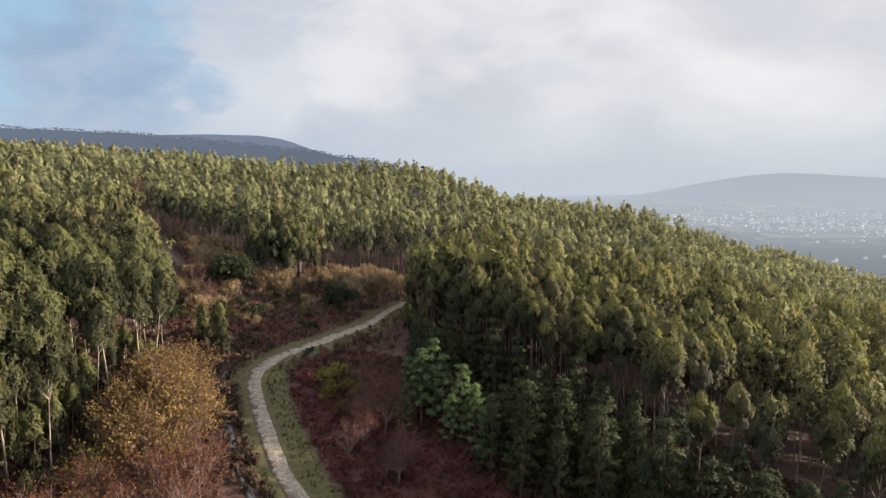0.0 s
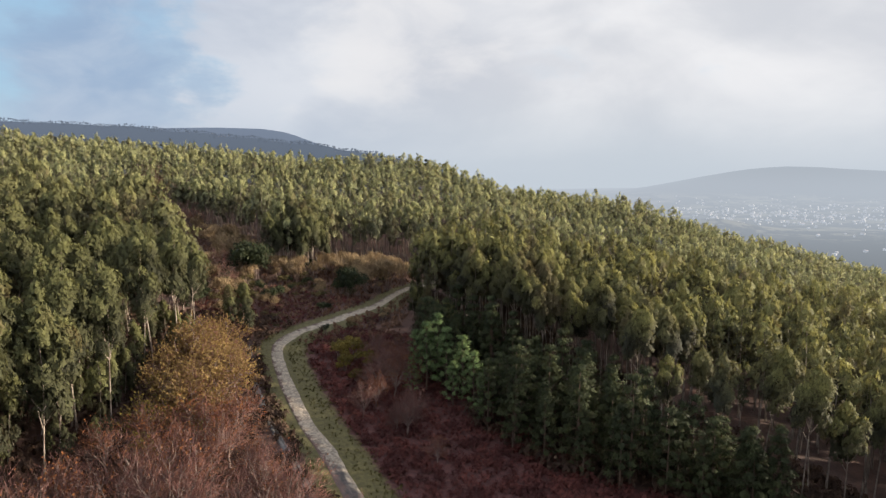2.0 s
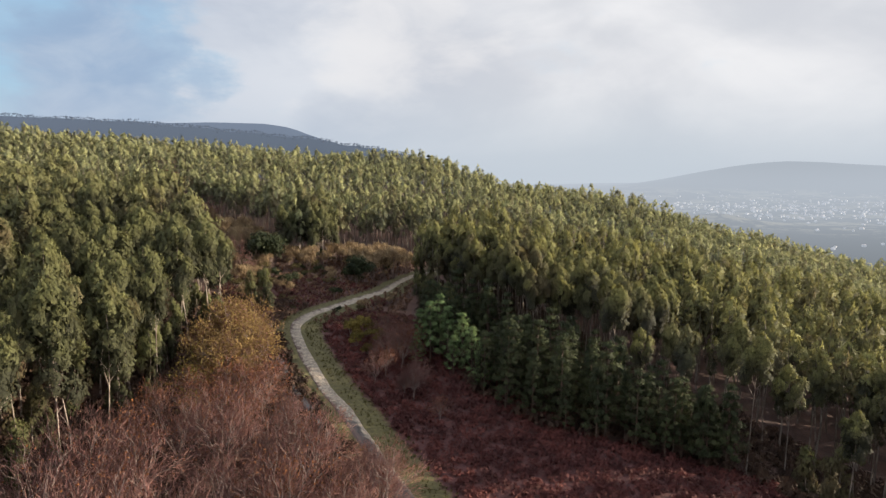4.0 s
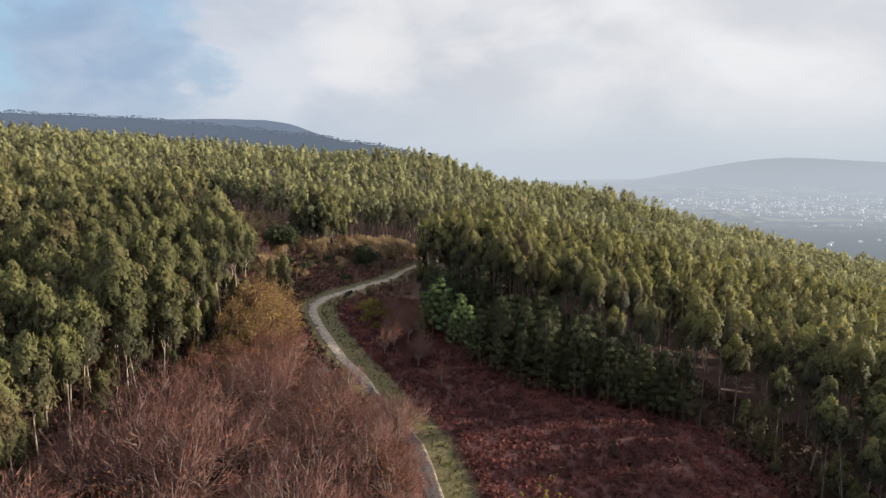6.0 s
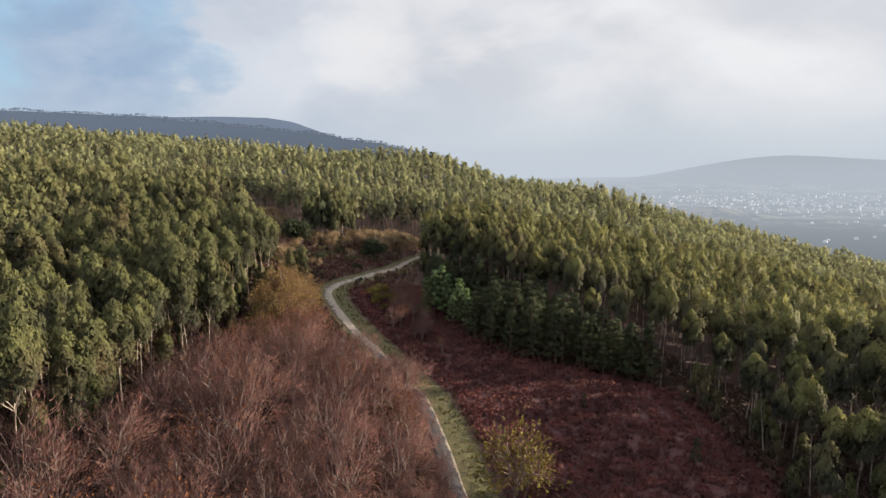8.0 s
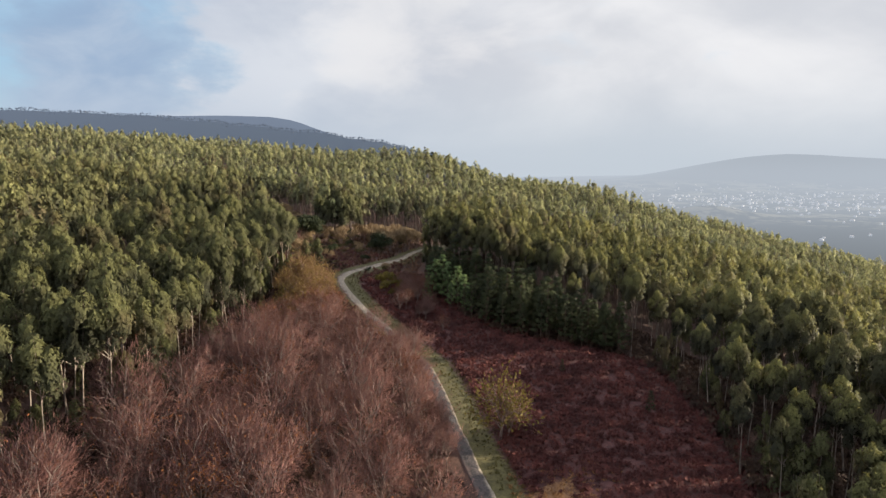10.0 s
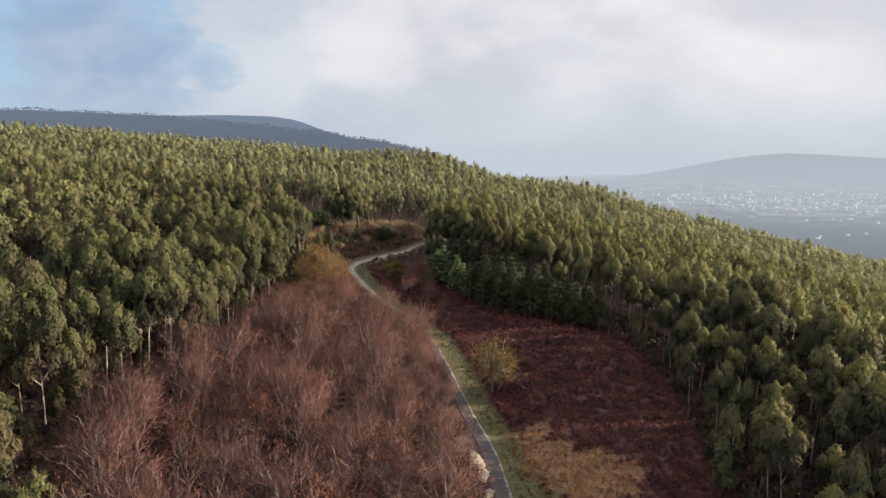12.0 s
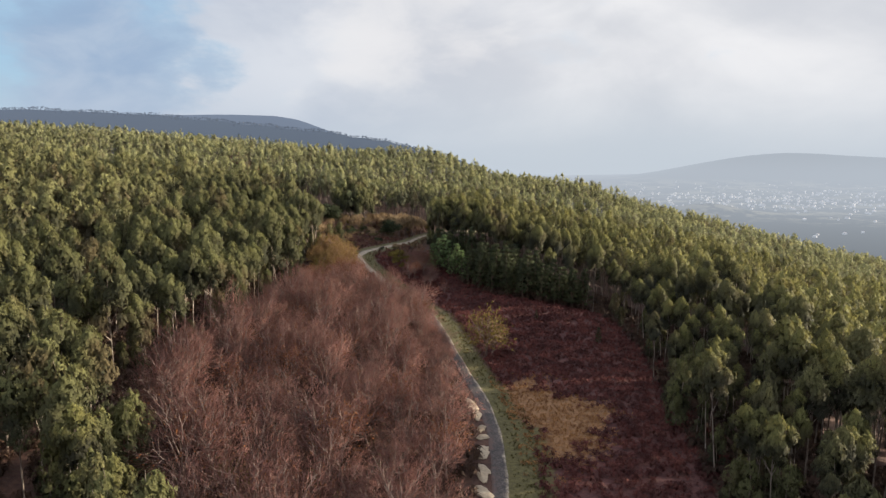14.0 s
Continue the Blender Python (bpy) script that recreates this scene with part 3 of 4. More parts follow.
def eucalyptus_parts(seed, height=20.0, sprays=800, length=1.05, width=0.60, tufts=8, low=None, spread=2.1, uneven=0.12, clump=0.5, sides=6, limbs=6, top=0.80):
    """Trunk, limbs and crown of one tall eucalyptus: upright leafy plumes about a leader."""
    rng = np.random.default_rng(seed)
    steps = 9 if sides > 4 else 4
    h = np.linspace(0, 1, steps)
    lean, bend = rng.normal(0, 0.55, 2), rng.normal(0, 0.5, 2)
    def axis(s):
        s = np.asarray(s)[..., None]
        return np.concatenate([lean * s + bend * np.sin(s * 3.4) * s, s * height * 0.97], -1)
    base = 0.10 + 0.05 * rng.random()
    trunk = tube(axis(h), base * (1 - 0.86 * h) * (1 + 0.35 * np.exp(-h * 22)), sides)
    low = low or rng.uniform(0.30, 0.50)
    centres, radii, halves, branches = [], [], [], []
    for k in range(tufts):
        q = 0.84 if k == 0 else 0.04 + 0.76 * ((k - 0.5) / (tufts - 1)) ** 0.9
        wide = spread * math.sin(math.pi * (0.12 + top * q) ** 0.7) ** 0.7
        a = k * 2.4 + rng.uniform(-0.6, 0.6)
        reach = wide * (0.12 if k == 0 else rng.uniform(0.36, 0.92))
        c = axis(low + (1 - low) * q) + np.array([math.cos(a) * reach, math.sin(a) * reach, rng.uniform(-0.3, 0.3)])
        centres.append(c)
        radii.append(spread * (0.46 if k == 0 else rng.uniform(0.24, 0.54) * (1 - 0.2 * q)))
        halves.append(radii[-1] * rng.uniform(0.95, 1.3))
        if 0 < len(centres) - 1 <= limbs:
            foot = axis(max(0.2, low + (1 - low) * q - rng.uniform(0.10, 0.18)))
            mid = foot * 0.45 + c * 0.55 + np.array([0, 0, -0.25])
            branches.append(tube([foot, mid, c], [0.075, 0.05, 0.015], 4 if sides > 4 else 3))
    centres, radii, halves = np.array(centres), np.array(radii), np.array(halves)
    share = radii * halves
    which = rng.choice(tufts, sprays, p=share / share.sum())
    v, a = rng.random(sprays), rng.uniform(0, 2 * np.pi, sprays)
    ring = np.stack([np.cos(a), np.sin(a), np.zeros(sprays)], 1)
    bulge = 1 + 0.16 * np.sin(3 * a + 5 * v + which) + 0.10 * np.sin(7 * a - 8 * v)
    wide = radii[which] * np.sin(np.pi * v ** 0.78) ** 0.6 * bulge * rng.uniform(0.6, 1.18, sprays)
    place = centres[which] + ring * wide[:, None]
    place[:, 2] += (v - 0.45) * 2 * halves[which] + rng.normal(0, 0.18, sprays)
    heart = axis(np.clip(place[:, 2] / height - 0.08, 0, 1))
    facing = (ring + np.stack([0 * v, 0 * v, 1.3 * (v - 0.36)], 1)) * clump + (place - heart) * (0.95 / spread) + (0, 0, 0.08) + rng.normal(0, uneven, (sprays, 3))
    crown = plumes(rng, place, facing * (1, 1, 0.35), length, width, 2.0, 0.4)
    facing /= np.linalg.norm(facing, axis=1, keepdims=True)
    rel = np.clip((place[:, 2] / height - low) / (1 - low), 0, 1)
    # paler upwards: young growth and sunlit tops in one colour gradient
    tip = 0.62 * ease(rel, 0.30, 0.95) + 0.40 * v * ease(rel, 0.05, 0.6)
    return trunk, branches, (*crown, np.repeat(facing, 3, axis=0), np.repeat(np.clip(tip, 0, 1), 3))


def bare_parts(seed, height=9.5, twigs=900, leaf_count=120, spread=3.6, leaf=0.26):
    """Trunk, limbs with their boughs, twigs and last leaves of a round-headed broadleaved tree in winter."""
    rng = np.random.default_rng(seed)
    fork = height * rng.uniform(0.16, 0.26)
    lean = rng.normal(0, 0.25, 2)
    trunk = tube([(0, 0, -0.2), (lean[0] * 0.4, lean[1] * 0.4, fork * 0.5), (*lean, fork), (*(lean * 1.4), fork * 1.7)], [0.2, 0.16, 0.14, 0.07], 7)
    heart, dome = np.array([*lean, height * 0.42]), np.array([spread, spread, height * 0.56])
    limbs, tips, ways = [], [], []
    for k in range(9):
        a = k * 2.4 + rng.uniform(-0.35, 0.35)
        rise = 0.12 + 1.25 * (k + 0.5) / 9 + rng.uniform(-0.1, 0.1)
        foot = np.array([*(lean * 1.1), fork * rng.uniform(0.85, 1.55)])
        end = heart + dome * (math.cos(a) * math.cos(rise), math.sin(a) * math.cos(rise), math.sin(rise)) * rng.uniform(0.80, 0.98)
        mid = foot * 0.52 + end * 0.48 + (0, 0, 0.5 * math.cos(rise)) + rng.normal(0, 0.22, 3)
        pieces = [tube([foot, foot * 0.5 + mid * 0.5 + rng.normal(0, 0.12, 3), mid, mid * 0.5 + end * 0.5 + rng.normal(0, 0.15, 3), end], [0.095, 0.075, 0.055, 0.034, 0.014], 5)]
        for q in range(10):
            s = 0.28 + 0.72 * (q + rng.random()) / 10
            start = foot * (1 - 2 * s) + mid * 2 * s if s < 0.5 else mid * (2 - 2 * s) + end * (2 * s - 1)
            out = (start - heart) / dome
            way = unit(rng, 1)[0] * 0.75 + out / (np.linalg.norm(out) + 0.1) * 0.7 + (0, 0, 0.3)
            way /= np.linalg.norm(way)
            long = rng.uniform(1.0, 2.2)
            knee = start + way * long * 0.5 + rng.normal(0, 0.12, 3)
            tip = start + way * long + (0, 0, 0.15)
            pieces.append(tube([start, knee, tip], [0.032, 0.022, 0.009], 3))
            tips += [knee, tip, tip]
            ways += [way, way, way]
        limbs.append(merged(pieces))
    tips, ways = np.array(tips), np.array(ways)
    pick = rng.integers(0, len(tips), twigs)
    foot = tips[pick] + rng.normal(0, 0.42, (twigs, 3))
    out = (foot - heart) / dome
    out /= np.linalg.norm(out, axis=1, keepdims=True) + 1e-6
    way = ways[pick] * 0.35 + out * 0.75 + unit(rng, twigs) * 0.65 + (0, 0, 0.1)
    way /= np.linalg.norm(way, axis=1, keepdims=True)
    long = rng.uniform(0.45, 1.05, (twigs, 1))
    side = np.cross(way, unit(rng, twigs))
    side /= np.linalg.norm(side, axis=1, keepdims=True) + 1e-9
    s = side * 0.023
    verts = np.stack([foot - s, foot + s, foot + way * long], 1).reshape(-1, 3)
    facing = out + unit(rng, twigs) * 0.35 + (0, 0, 0.1)
    facing /= np.linalg.norm(facing, axis=1, keepdims=True)
    fine = (verts, np.arange(3 * twigs).reshape(-1, 3), np.repeat(facing, 3, axis=0), np.zeros(3 * twigs))
    pick = rng.integers(0, twigs, max(leaf_count, 1))
    place = foot[pick] + way[pick] * long[pick] * rng.uniform(0.3, 1.1, (len(pick), 1))
    leaf_set = leaves(rng, place, unit(rng, len(pick)) + (0, 0, 0.3), leaf, leaf * 0.75, 0.2, 0.5)
    return trunk, limbs, fine, leaf_set


def pine_parts(seed, height=8.5, sprays=500, spread=1.7, low=0.18, needle=0.62):
    """Trunk, limbs and needle sprays of a young pine."""
    rng = np.random.default_rng(seed)
    trunk = tube([(0, 0, -0.2), (0.05, 0, height * 0.5), (0, 0.05, height * 0.98)], [0.13, 0.08, 0.015], 6)
    limbs, ends = [], []
    whorls = 8
    for k in range(whorls):
        s = low + (0.96 - low) * k / (whorls - 1)
        reach = spread * (1 - s) ** 0.7 * 1.25 + 0.22
        for q in range(5):
            a = q * 1.2566 + k * 0.7 + rng.uniform(-0.25, 0.25)
            r = reach * rng.uniform(0.65, 1.1)
            foot = np.array([0, 0, s * height])
            end = foot + (math.cos(a) * r, math.sin(a) * r, r * rng.uniform(0.25, 0.6))
            limbs.append(tube([foot, foot * 0.5 + end * 0.5 - (0, 0, 0.08), end], [0.03, 0.022, 0.008], 3))
            ends.append((foot, end))
    ends = np.array(ends)
    pick = rng.integers(0, len(ends), sprays)
    s = rng.uniform(0.35, 1.08, (sprays, 1)) ** 0.7
    place = ends[pick, 0] * (1 - s) + ends[pick, 1] * s + rng.normal(0, 0.13, (sprays, 3))
    out = ends[pick, 1] - ends[pick, 0]
    out = out / np.linalg.norm(out, axis=1, keepdims=True) + (0, 0, 0.7)
    facing = (place - (0, 0, 1) * place[:, 2:]) / spread + (0, 0, 0.45) + rng.normal(0, 0.25, (sprays, 3))
    facing /= np.linalg.norm(facing, axis=1, keepdims=True)
    verts, tris = plumes(rng, place, out, needle, needle * 0.26, 1.8, 0.5)
    return trunk, merged(limbs), (verts, tris, np.repeat(facing, 3, axis=0), np.zeros(len(verts)))


def shrub_parts(seed, height=3.0, spread=2.0, sprays=420, leaf=0.42, slim=0.42, rise=-0.1):
    """Stems and leaf sprays of a rounded, uneven shrub."""
    rng = np.random.default_rng(seed)
    stems, centres = [], []
    for k in range(9):
        a = k * 2.4
        r = spread * rng.uniform(0.2, 0.75)
        end = np.array([math.cos(a) * r, math.sin(a) * r, height * rng.uniform(0.45, 0.85)])
        stems.append(tube([(0.1 * math.cos(a), 0.1 * math.sin(a), -0.1), end * (0.45, 0.45, 0.6), end], [0.05, 0.035, 0.01], 4))
        centres.append(end)
    centres = np.array(centres)
    which = rng.integers(0, len(centres), sprays)
    out = unit(rng, sprays)
    out[:, 2] = np.abs(out[:, 2]) * 0.9 - 0.15
    place = centres[which] + out * (spread * 0.38, spread * 0.38, height * 0.28) * rng.uniform(0.5, 1.1, (sprays, 1))
    place[:, 2] = np.maximum(place[:, 2], 0.15)
    return merged(stems), leaves(rng, place, out, leaf, leaf * slim, -rise, 0.6)


def tree_thing(name, pieces, label, category, group, place):
    """A thing at its base: an Empty with one mesh for each of its parts."""
    root = new(name)
    tagged(root, label, category, group)
    root.matrix_basis = place
    for piece_name, data, mat, smooth in pieces:
        sprays = data[1].shape[1] == 3
        me = mesh_of(name + "_" + piece_name, data[0], () if sprays else data[1], data[1] if sprays else (), (mat,), None, smooth)
        ob = part(piece_name, with_facing(me, data[2], data[3]) if len(data) > 2 else me, root)
        if not smooth:
            tagged(ob, kind="stuff")
    return root


def spot(x, y, turn=0.0, size=1.0, tilt=0.0):
    """The pose of a thing that stands on the land."""
    z = float(land(x, y))
    return Matrix.Translation((x, y, z - 0.05)) @ pose(0, 0, 0, 0, 0, turn) @ pose(0, 0, 0, tilt) @ Matrix.Scale(size, 4)


class Kind:
    """Several shapes of one kind of tree; each new one stands as a copy of one of them."""

    def __init__(self, name, label, category, group, shapes):
        self.name, self.tags, self.shapes, self.made, self.count = name, (label, category, group), shapes, {}, 0

    def stand(self, x, y, size=1.0, turn=None, shape=None, tilt=0.0):
        k = self.count % len(self.shapes) if shape is None else shape
        turn = (self.count * 137.5) % 360 if turn is None else turn
        self.count += 1
        at = spot(x, y, turn, size, tilt)
        if k not in self.made:
            self.made[k] = tree_thing(self.name, self.shapes[k], *self.tags, at)
            return self.made[k]
        source = self.made[k]
        ob = copy_thing(source, Matrix.Identity(4))
        ob.matrix_basis = at
        return ob


def euc_shape(seed, height, mat):
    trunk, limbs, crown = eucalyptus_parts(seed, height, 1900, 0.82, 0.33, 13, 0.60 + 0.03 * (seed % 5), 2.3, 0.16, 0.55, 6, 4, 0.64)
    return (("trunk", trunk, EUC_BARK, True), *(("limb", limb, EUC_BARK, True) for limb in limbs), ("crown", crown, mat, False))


def bare_shape(seed, height, twigs, leaf_count, spread, leaf_mat, leaf=0.26, bark=GREY_BARK):
    trunk, limbs, fine, leaf_set = bare_parts(seed, height, twigs, leaf_count, spread, leaf)
    return (("trunk", trunk, bark, True), *(("limb", limb, bark, True) for limb in limbs), ("twig_canopy", fine, TWIG_BARK, False), ("foliage", leaf_set, leaf_mat, False))


def pine_shape(seed, height, mat, spread=1.7, sprays=1700, needle=0.55):
    trunk, limbs, crown = pine_parts(seed, height, sprays, spread, 0.18, needle)
    return (("trunk", trunk, PINE_BARK, True), ("branchwork", limbs, PINE_BARK, False), ("crown", crown, mat, False))


def shrub_shape(seed, height, spread, mat, sprays=420, leaf=0.42, slim=0.42, rise=-0.1):
    stems, crown = shrub_parts(seed, height, spread, sprays, leaf, slim, rise)
    return (("stem", stems, GREY_BARK, False), ("foliage", crown, mat, False))


eucalyptus = Kind("eucalyptus_tree", "tall eucalyptus with pale trunk and olive crown", "tree", "eucalyptus stand",
                  [euc_shape(100 + k, 18.5 + 0.5 * (k % 5), EUC_LEAF if k % 3 else EUC_LEAF_B) for k in range(8)])
def broad_shape(seed, height, mat):
    trunk, limbs, crown = eucalyptus_parts(seed, height, 1900, 0.92, 0.38, 17, 0.38 + 0.045 * (seed % 6), 2.8, 0.16, 0.75, 6, 5, 0.62)
    return (("trunk", trunk, PALE_BARK, True), *(("limb", limb, PALE_BARK, True) for limb in limbs), ("crown", crown, mat, False))


broad_eucalyptus = Kind("broad_eucalyptus", "broad eucalyptus with forking pale limbs and clumped crown", "tree", "broad eucalyptus above the bare trees",
                        [broad_shape(170 + k, 18.5 + 0.6 * (k % 5), BROAD_LEAF) for k in range(6)])


def young_shape(seed, height):
    trunk, limbs, crown = eucalyptus_parts(seed, height, 1200, 0.76, 0.34, 14, 0.08, 2.0, limbs=2)
    return (("trunk", trunk, EUC_BARK, True), *(("limb", limb, EUC_BARK, True) for limb in limbs), ("crown", crown, BROAD_LEAF, False))


young_eucalyptus = Kind("young_eucalyptus", "young eucalyptus leafy to the ground with yellow-green top", "tree", "young eucalyptus at the wood's edge",
                        [young_shape(150 + k, 10.5 + 0.8 * k) for k in range(5)])
bare_tree = Kind("bare_tree", "leafless broadleaved tree with red-brown twigs", "tree", "bare trees beside the track",
                 [bare_shape(200 + k, 9.6 + 0.5 * (k % 4), 2600, (20, 80, 220)[k % 3], 4.6, RUST_LEAF, 0.20) for k in range(6)])
rust_tree = Kind("rust_leaved_tree", "broadleaved tree holding sparse rust-brown autumn leaves", "tree", "autumn trees beside the track",
                 [bare_shape(260 + k, 8.0, 1600, 700, 3.5, RUST_LEAF, 0.24) for k in range(3)])
golden_tree = Kind("golden_tree", "autumn tree with golden orange leaves", "tree", "autumn trees beside the track",
                   [bare_shape(230 + k, 8.8, 1500, 2600, 3.9, GOLD_LEAF, 0.28) for k in range(3)])
yellow_tree = Kind("yellow_tree", "small tree with yellow-green autumn leaves", "tree", "autumn trees beside the track",
                   [bare_shape(240 + k, 5.5, 500, 1500, 2.1, YELLOW_LEAF, 0.26) for k in range(2)])
young_pine = Kind("young_pine", "bright green young pine at the edge of the wood", "tree", "young pines",
                  [pine_shape(300 + k, 9.0, YOUNG_LEAF, 2.0, 1900) for k in range(2)])
dark_pine = Kind("dark_pine", "dark green young pine in the wood's shade", "tree", "dark pines along the clearing",
                 [pine_shape(320 + k, 8.0 + 0.7 * k, PINE_LEAF, 1.6 + 0.12 * k) for k in range(4)])
olive_shrub = Kind("olive_shrub", "low rounded shrub with olive-brown leaves", "shrub", "shrubs at the bend", [shrub_shape(400 + k, 3.2, 2.2, OLIVE_LEAF) for k in range(3)])
tan_shrub = Kind("tan_shrub", "tan willow shrub with bare upright twigs", "shrub", "shrubs at the bend", [shrub_shape(410 + k, 4.6, 2.4, TAN_LEAF, 620, 1.1, 0.09, 2.2) for k in range(2)])
dark_shrub = Kind("dark_shrub", "dense dark evergreen shrub", "shrub", "shrubs at the bend", [shrub_shape(420 + k, 4.2, 2.3, DARK_LEAF, 900, 0.5) for k in range(2)])
yellow_shrub = Kind("yellow_shrub", "rounded shrub with yellowing leaves", "shrub", "shrubs beside the track", [shrub_shape(430 + k, 3.0, 1.9, YELLOW_LEAF, 900, 0.40) for k in range(2)])


def far_tree_set(tiers_seed, sprays, length, width, tufts, limbs, spread=1.8, clump=0.3, low=0.5, top=0.80):
    """Lighter shapes of the eucalyptus for the mass of the wood."""
    out = []
    for k in range(7):
        trunk, branches, crown = eucalyptus_parts(tiers_seed + k, 18.5 + 0.5 * (k % 5), sprays, length, width, tufts, low + 0.02 * (k % 4 - 1.5), sides=3, limbs=limbs, spread=spread, uneven=0.16, clump=clump, top=top)
        out.append((trunk, crown))
    return out


def planted(rng, x0, x1, y0, y1, gap):
    """Places on a loose planting grid inside the wood."""
    gx, gy = np.meshgrid(np.arange(x0, x1, gap), np.arange(y0, y1, gap))
    x = (gx + rng.uniform(-0.36, 0.36, gx.shape) * gap).ravel()
    y = (gy + rng.uniform(-0.36, 0.36, gy.shape) * gap).ravel()
    ok = in_wood(x, y) & (rng.random(len(x)) < 0.93)
    return x[ok], y[ok]


def wood_mass(name, label, x, y, shapes, seed, leaf_mat, grown=1.0):
    """The many trees of the wood as one body of trunks and crowns."""
    rng = np.random.default_rng(seed)
    verts, quads, tris, facing, tip, start = [], [], [], [], [], 0
    z = land(x, y)
    for k in range(len(x)):
        trunk, crown = shapes[rng.integers(0, len(shapes))]
        a, size = rng.uniform(0, 2 * np.pi), rng.choice((0.70, 0.82, 0.92, 1.0, 1.06, 1.18)) + rng.uniform(-0.06, 0.06)
        size *= grown
        c, s = math.cos(a) * size, math.sin(a) * size
        turn = np.array([[c, s, 0], [-s, c, 0], [0, 0, size]])
        facing.append(np.tile((0.0, 0.0, 1.0), (len(trunk[0]), 1)))
        facing.append(crown[2] @ turn)
        tip += [np.zeros(len(trunk[0])), crown[3]]
        for slot, (v, q) in enumerate((trunk, crown[:2])):
            verts.append(v @ turn + (x[k], y[k], z[k] - 0.1))
            (quads, tris)[slot].append(q + start)
            start += len(v)
    me = mesh_of(name, np.concatenate(verts), np.concatenate(quads), np.concatenate(tris), (EUC_BARK, leaf_mat),
                 np.repeat((0, 1), (sum(map(len, quads)), sum(map(len, tris)))))
    with_facing(me, np.concatenate(facing), np.concatenate(tip))
    return tagged(new(name, me), label, "trees", kind="stuff")


def in_sight(x, y):
    """The part of the hillside that lies ahead along the track."""
    return (np.abs(x) < 0.74 * (y + 122) + 6) & (y > -112)


def build_woods():
    rng = np.random.default_rng(11)
    # the edges of the wood along the clearing and the broadleaved trees: single trees
    for side, gap, kind, most in ((-1, 5.2, broad_eucalyptus, 190), (1, 3.9, eucalyptus, 170)):
        x, y = planted(rng, -330, 330, -112, 165, gap)
        keep = in_sight(x, y) & ((x < -38) == (side < 0))
        x, y = x[keep], y[keep]
        edge = wood_left(y) - x if side < 0 else x - wood_right(y)
        # the lower slope's edge is thin and young, in the shade of the taller trees behind it
        thin = ((edge < 24) & (y < 66) | (edge < 38) & (y > 40) & (y < 84)) & (side > 0)
        keep = ~thin | (rng.random(len(x)) < 0.42)
        keep &= ~((side < 0) & (y < 2) & (edge < 26)) | (rng.random(len(x)) < 0.6)
        x, y, edge = x[keep], y[keep], edge[keep]
        order = np.argsort(np.where(y < 112, edge, 999) + 0.02 * np.abs(y - 10))
        single = np.zeros(len(x), bool)
        single[order[:most]] = True
        for k in np.flatnonzero(single):
            size = rng.uniform(0.78, 1.12) if side < 0 or y[k] > 46 else rng.uniform(0.62, 0.86) + 0.30 * float(ease(edge[k], 5, 20))
            kind.stand(x[k], y[k], size, rng.uniform(0, 360), tilt=rng.uniform(0, 4.5))
        x, y = x[~single], y[~single]
        if side < 0:
            wood_mass("broad_eucalyptus_wood", "open eucalyptus wood with broad clumped olive crowns", x, y, far_tree_set(560, 400, 1.2, 0.58, 11, 0, 3.0, 0.75, 0.54, 0.60), 24, BROAD_WOOD)
        else:
            # hidden lower crowns are deepened to keep the low sun off the floor
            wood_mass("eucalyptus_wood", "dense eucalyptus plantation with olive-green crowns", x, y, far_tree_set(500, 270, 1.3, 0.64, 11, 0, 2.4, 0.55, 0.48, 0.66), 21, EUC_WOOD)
    # unseen trees carry the plantation down the sunny slope and block the low sun
    x, y = planted(rng, 20, 230, -130, 150, 4.0)
    keep = ~in_sight(x, y) & (x < 0.74 * (y + 122) + 80)
    wood_mass("slope_eucalyptus_wood", "unseen eucalyptus going on down the slope to shade the wood", x[keep], y[keep], far_tree_set(600, 70, 2.1, 1.25, 5, 0, 2.2, 0.5, 0.45), 25, EUC_WOOD)
    x, y = planted(rng, -190, -20, -135, 60, 6.5)
    keep = ~in_sight(x, y) & (x > -0.74 * (y + 122) - 80)
    wood_mass("upper_eucalyptus_wood", "open eucalyptus wood going on up the slope", x[keep], y[keep], far_tree_set(620, 110, 2.0, 1.2, 8, 0, 3.4, 0.7, 0.45, 0.60), 26, BROAD_WOOD)
    # the far stand on the knoll and slopes
    x, y = planted(rng, -330, 330, 165, 275, 4.0)
    keep = in_sight(x, y)
    wood_mass("hillside_eucalyptus_wood", "distant eucalyptus wood covering the hillside", x[keep], y[keep], far_tree_set(520, 90, 1.35, 0.80, 8, 0, 2.1, 0.55, 0.46, 0.68), 22, EUC_HAZED, 0.95)
    x, y = rng.uniform(-1500, -60, 1500), rng.uniform(1440, 1530, 1500)
    wood_mass("ridge_wood", "distant trees along the dark blue ridge", x, y, far_tree_set(640, 18, 7.0, 5.0, 5, 0, 6.5, 0.5, 0.03), 28, RIDGE_WOOD, 0.22)
    x, y = planted(rng, -112, 24, 150, 216, 4.0)
    keep = ~in_wood(x, y - 16) & ((y > 165) | (x > -48)) & (x < -4) & ~(x < np.interp(y, (112, 190, 222), (-60, -97, -115)))
    wood_mass("front_eucalyptus_wood", "close rows of eucalyptus behind the bend", x[keep], y[keep], far_tree_set(580, 230, 1.3, 0.7, 10, 0, 2.1, 0.55, 0.40, 0.70), 27, EUC_HAZED, 0.9)
    x, y = planted(rng, -380, 360, 275, 358, 4.5)
    keep = in_sight(x, y)
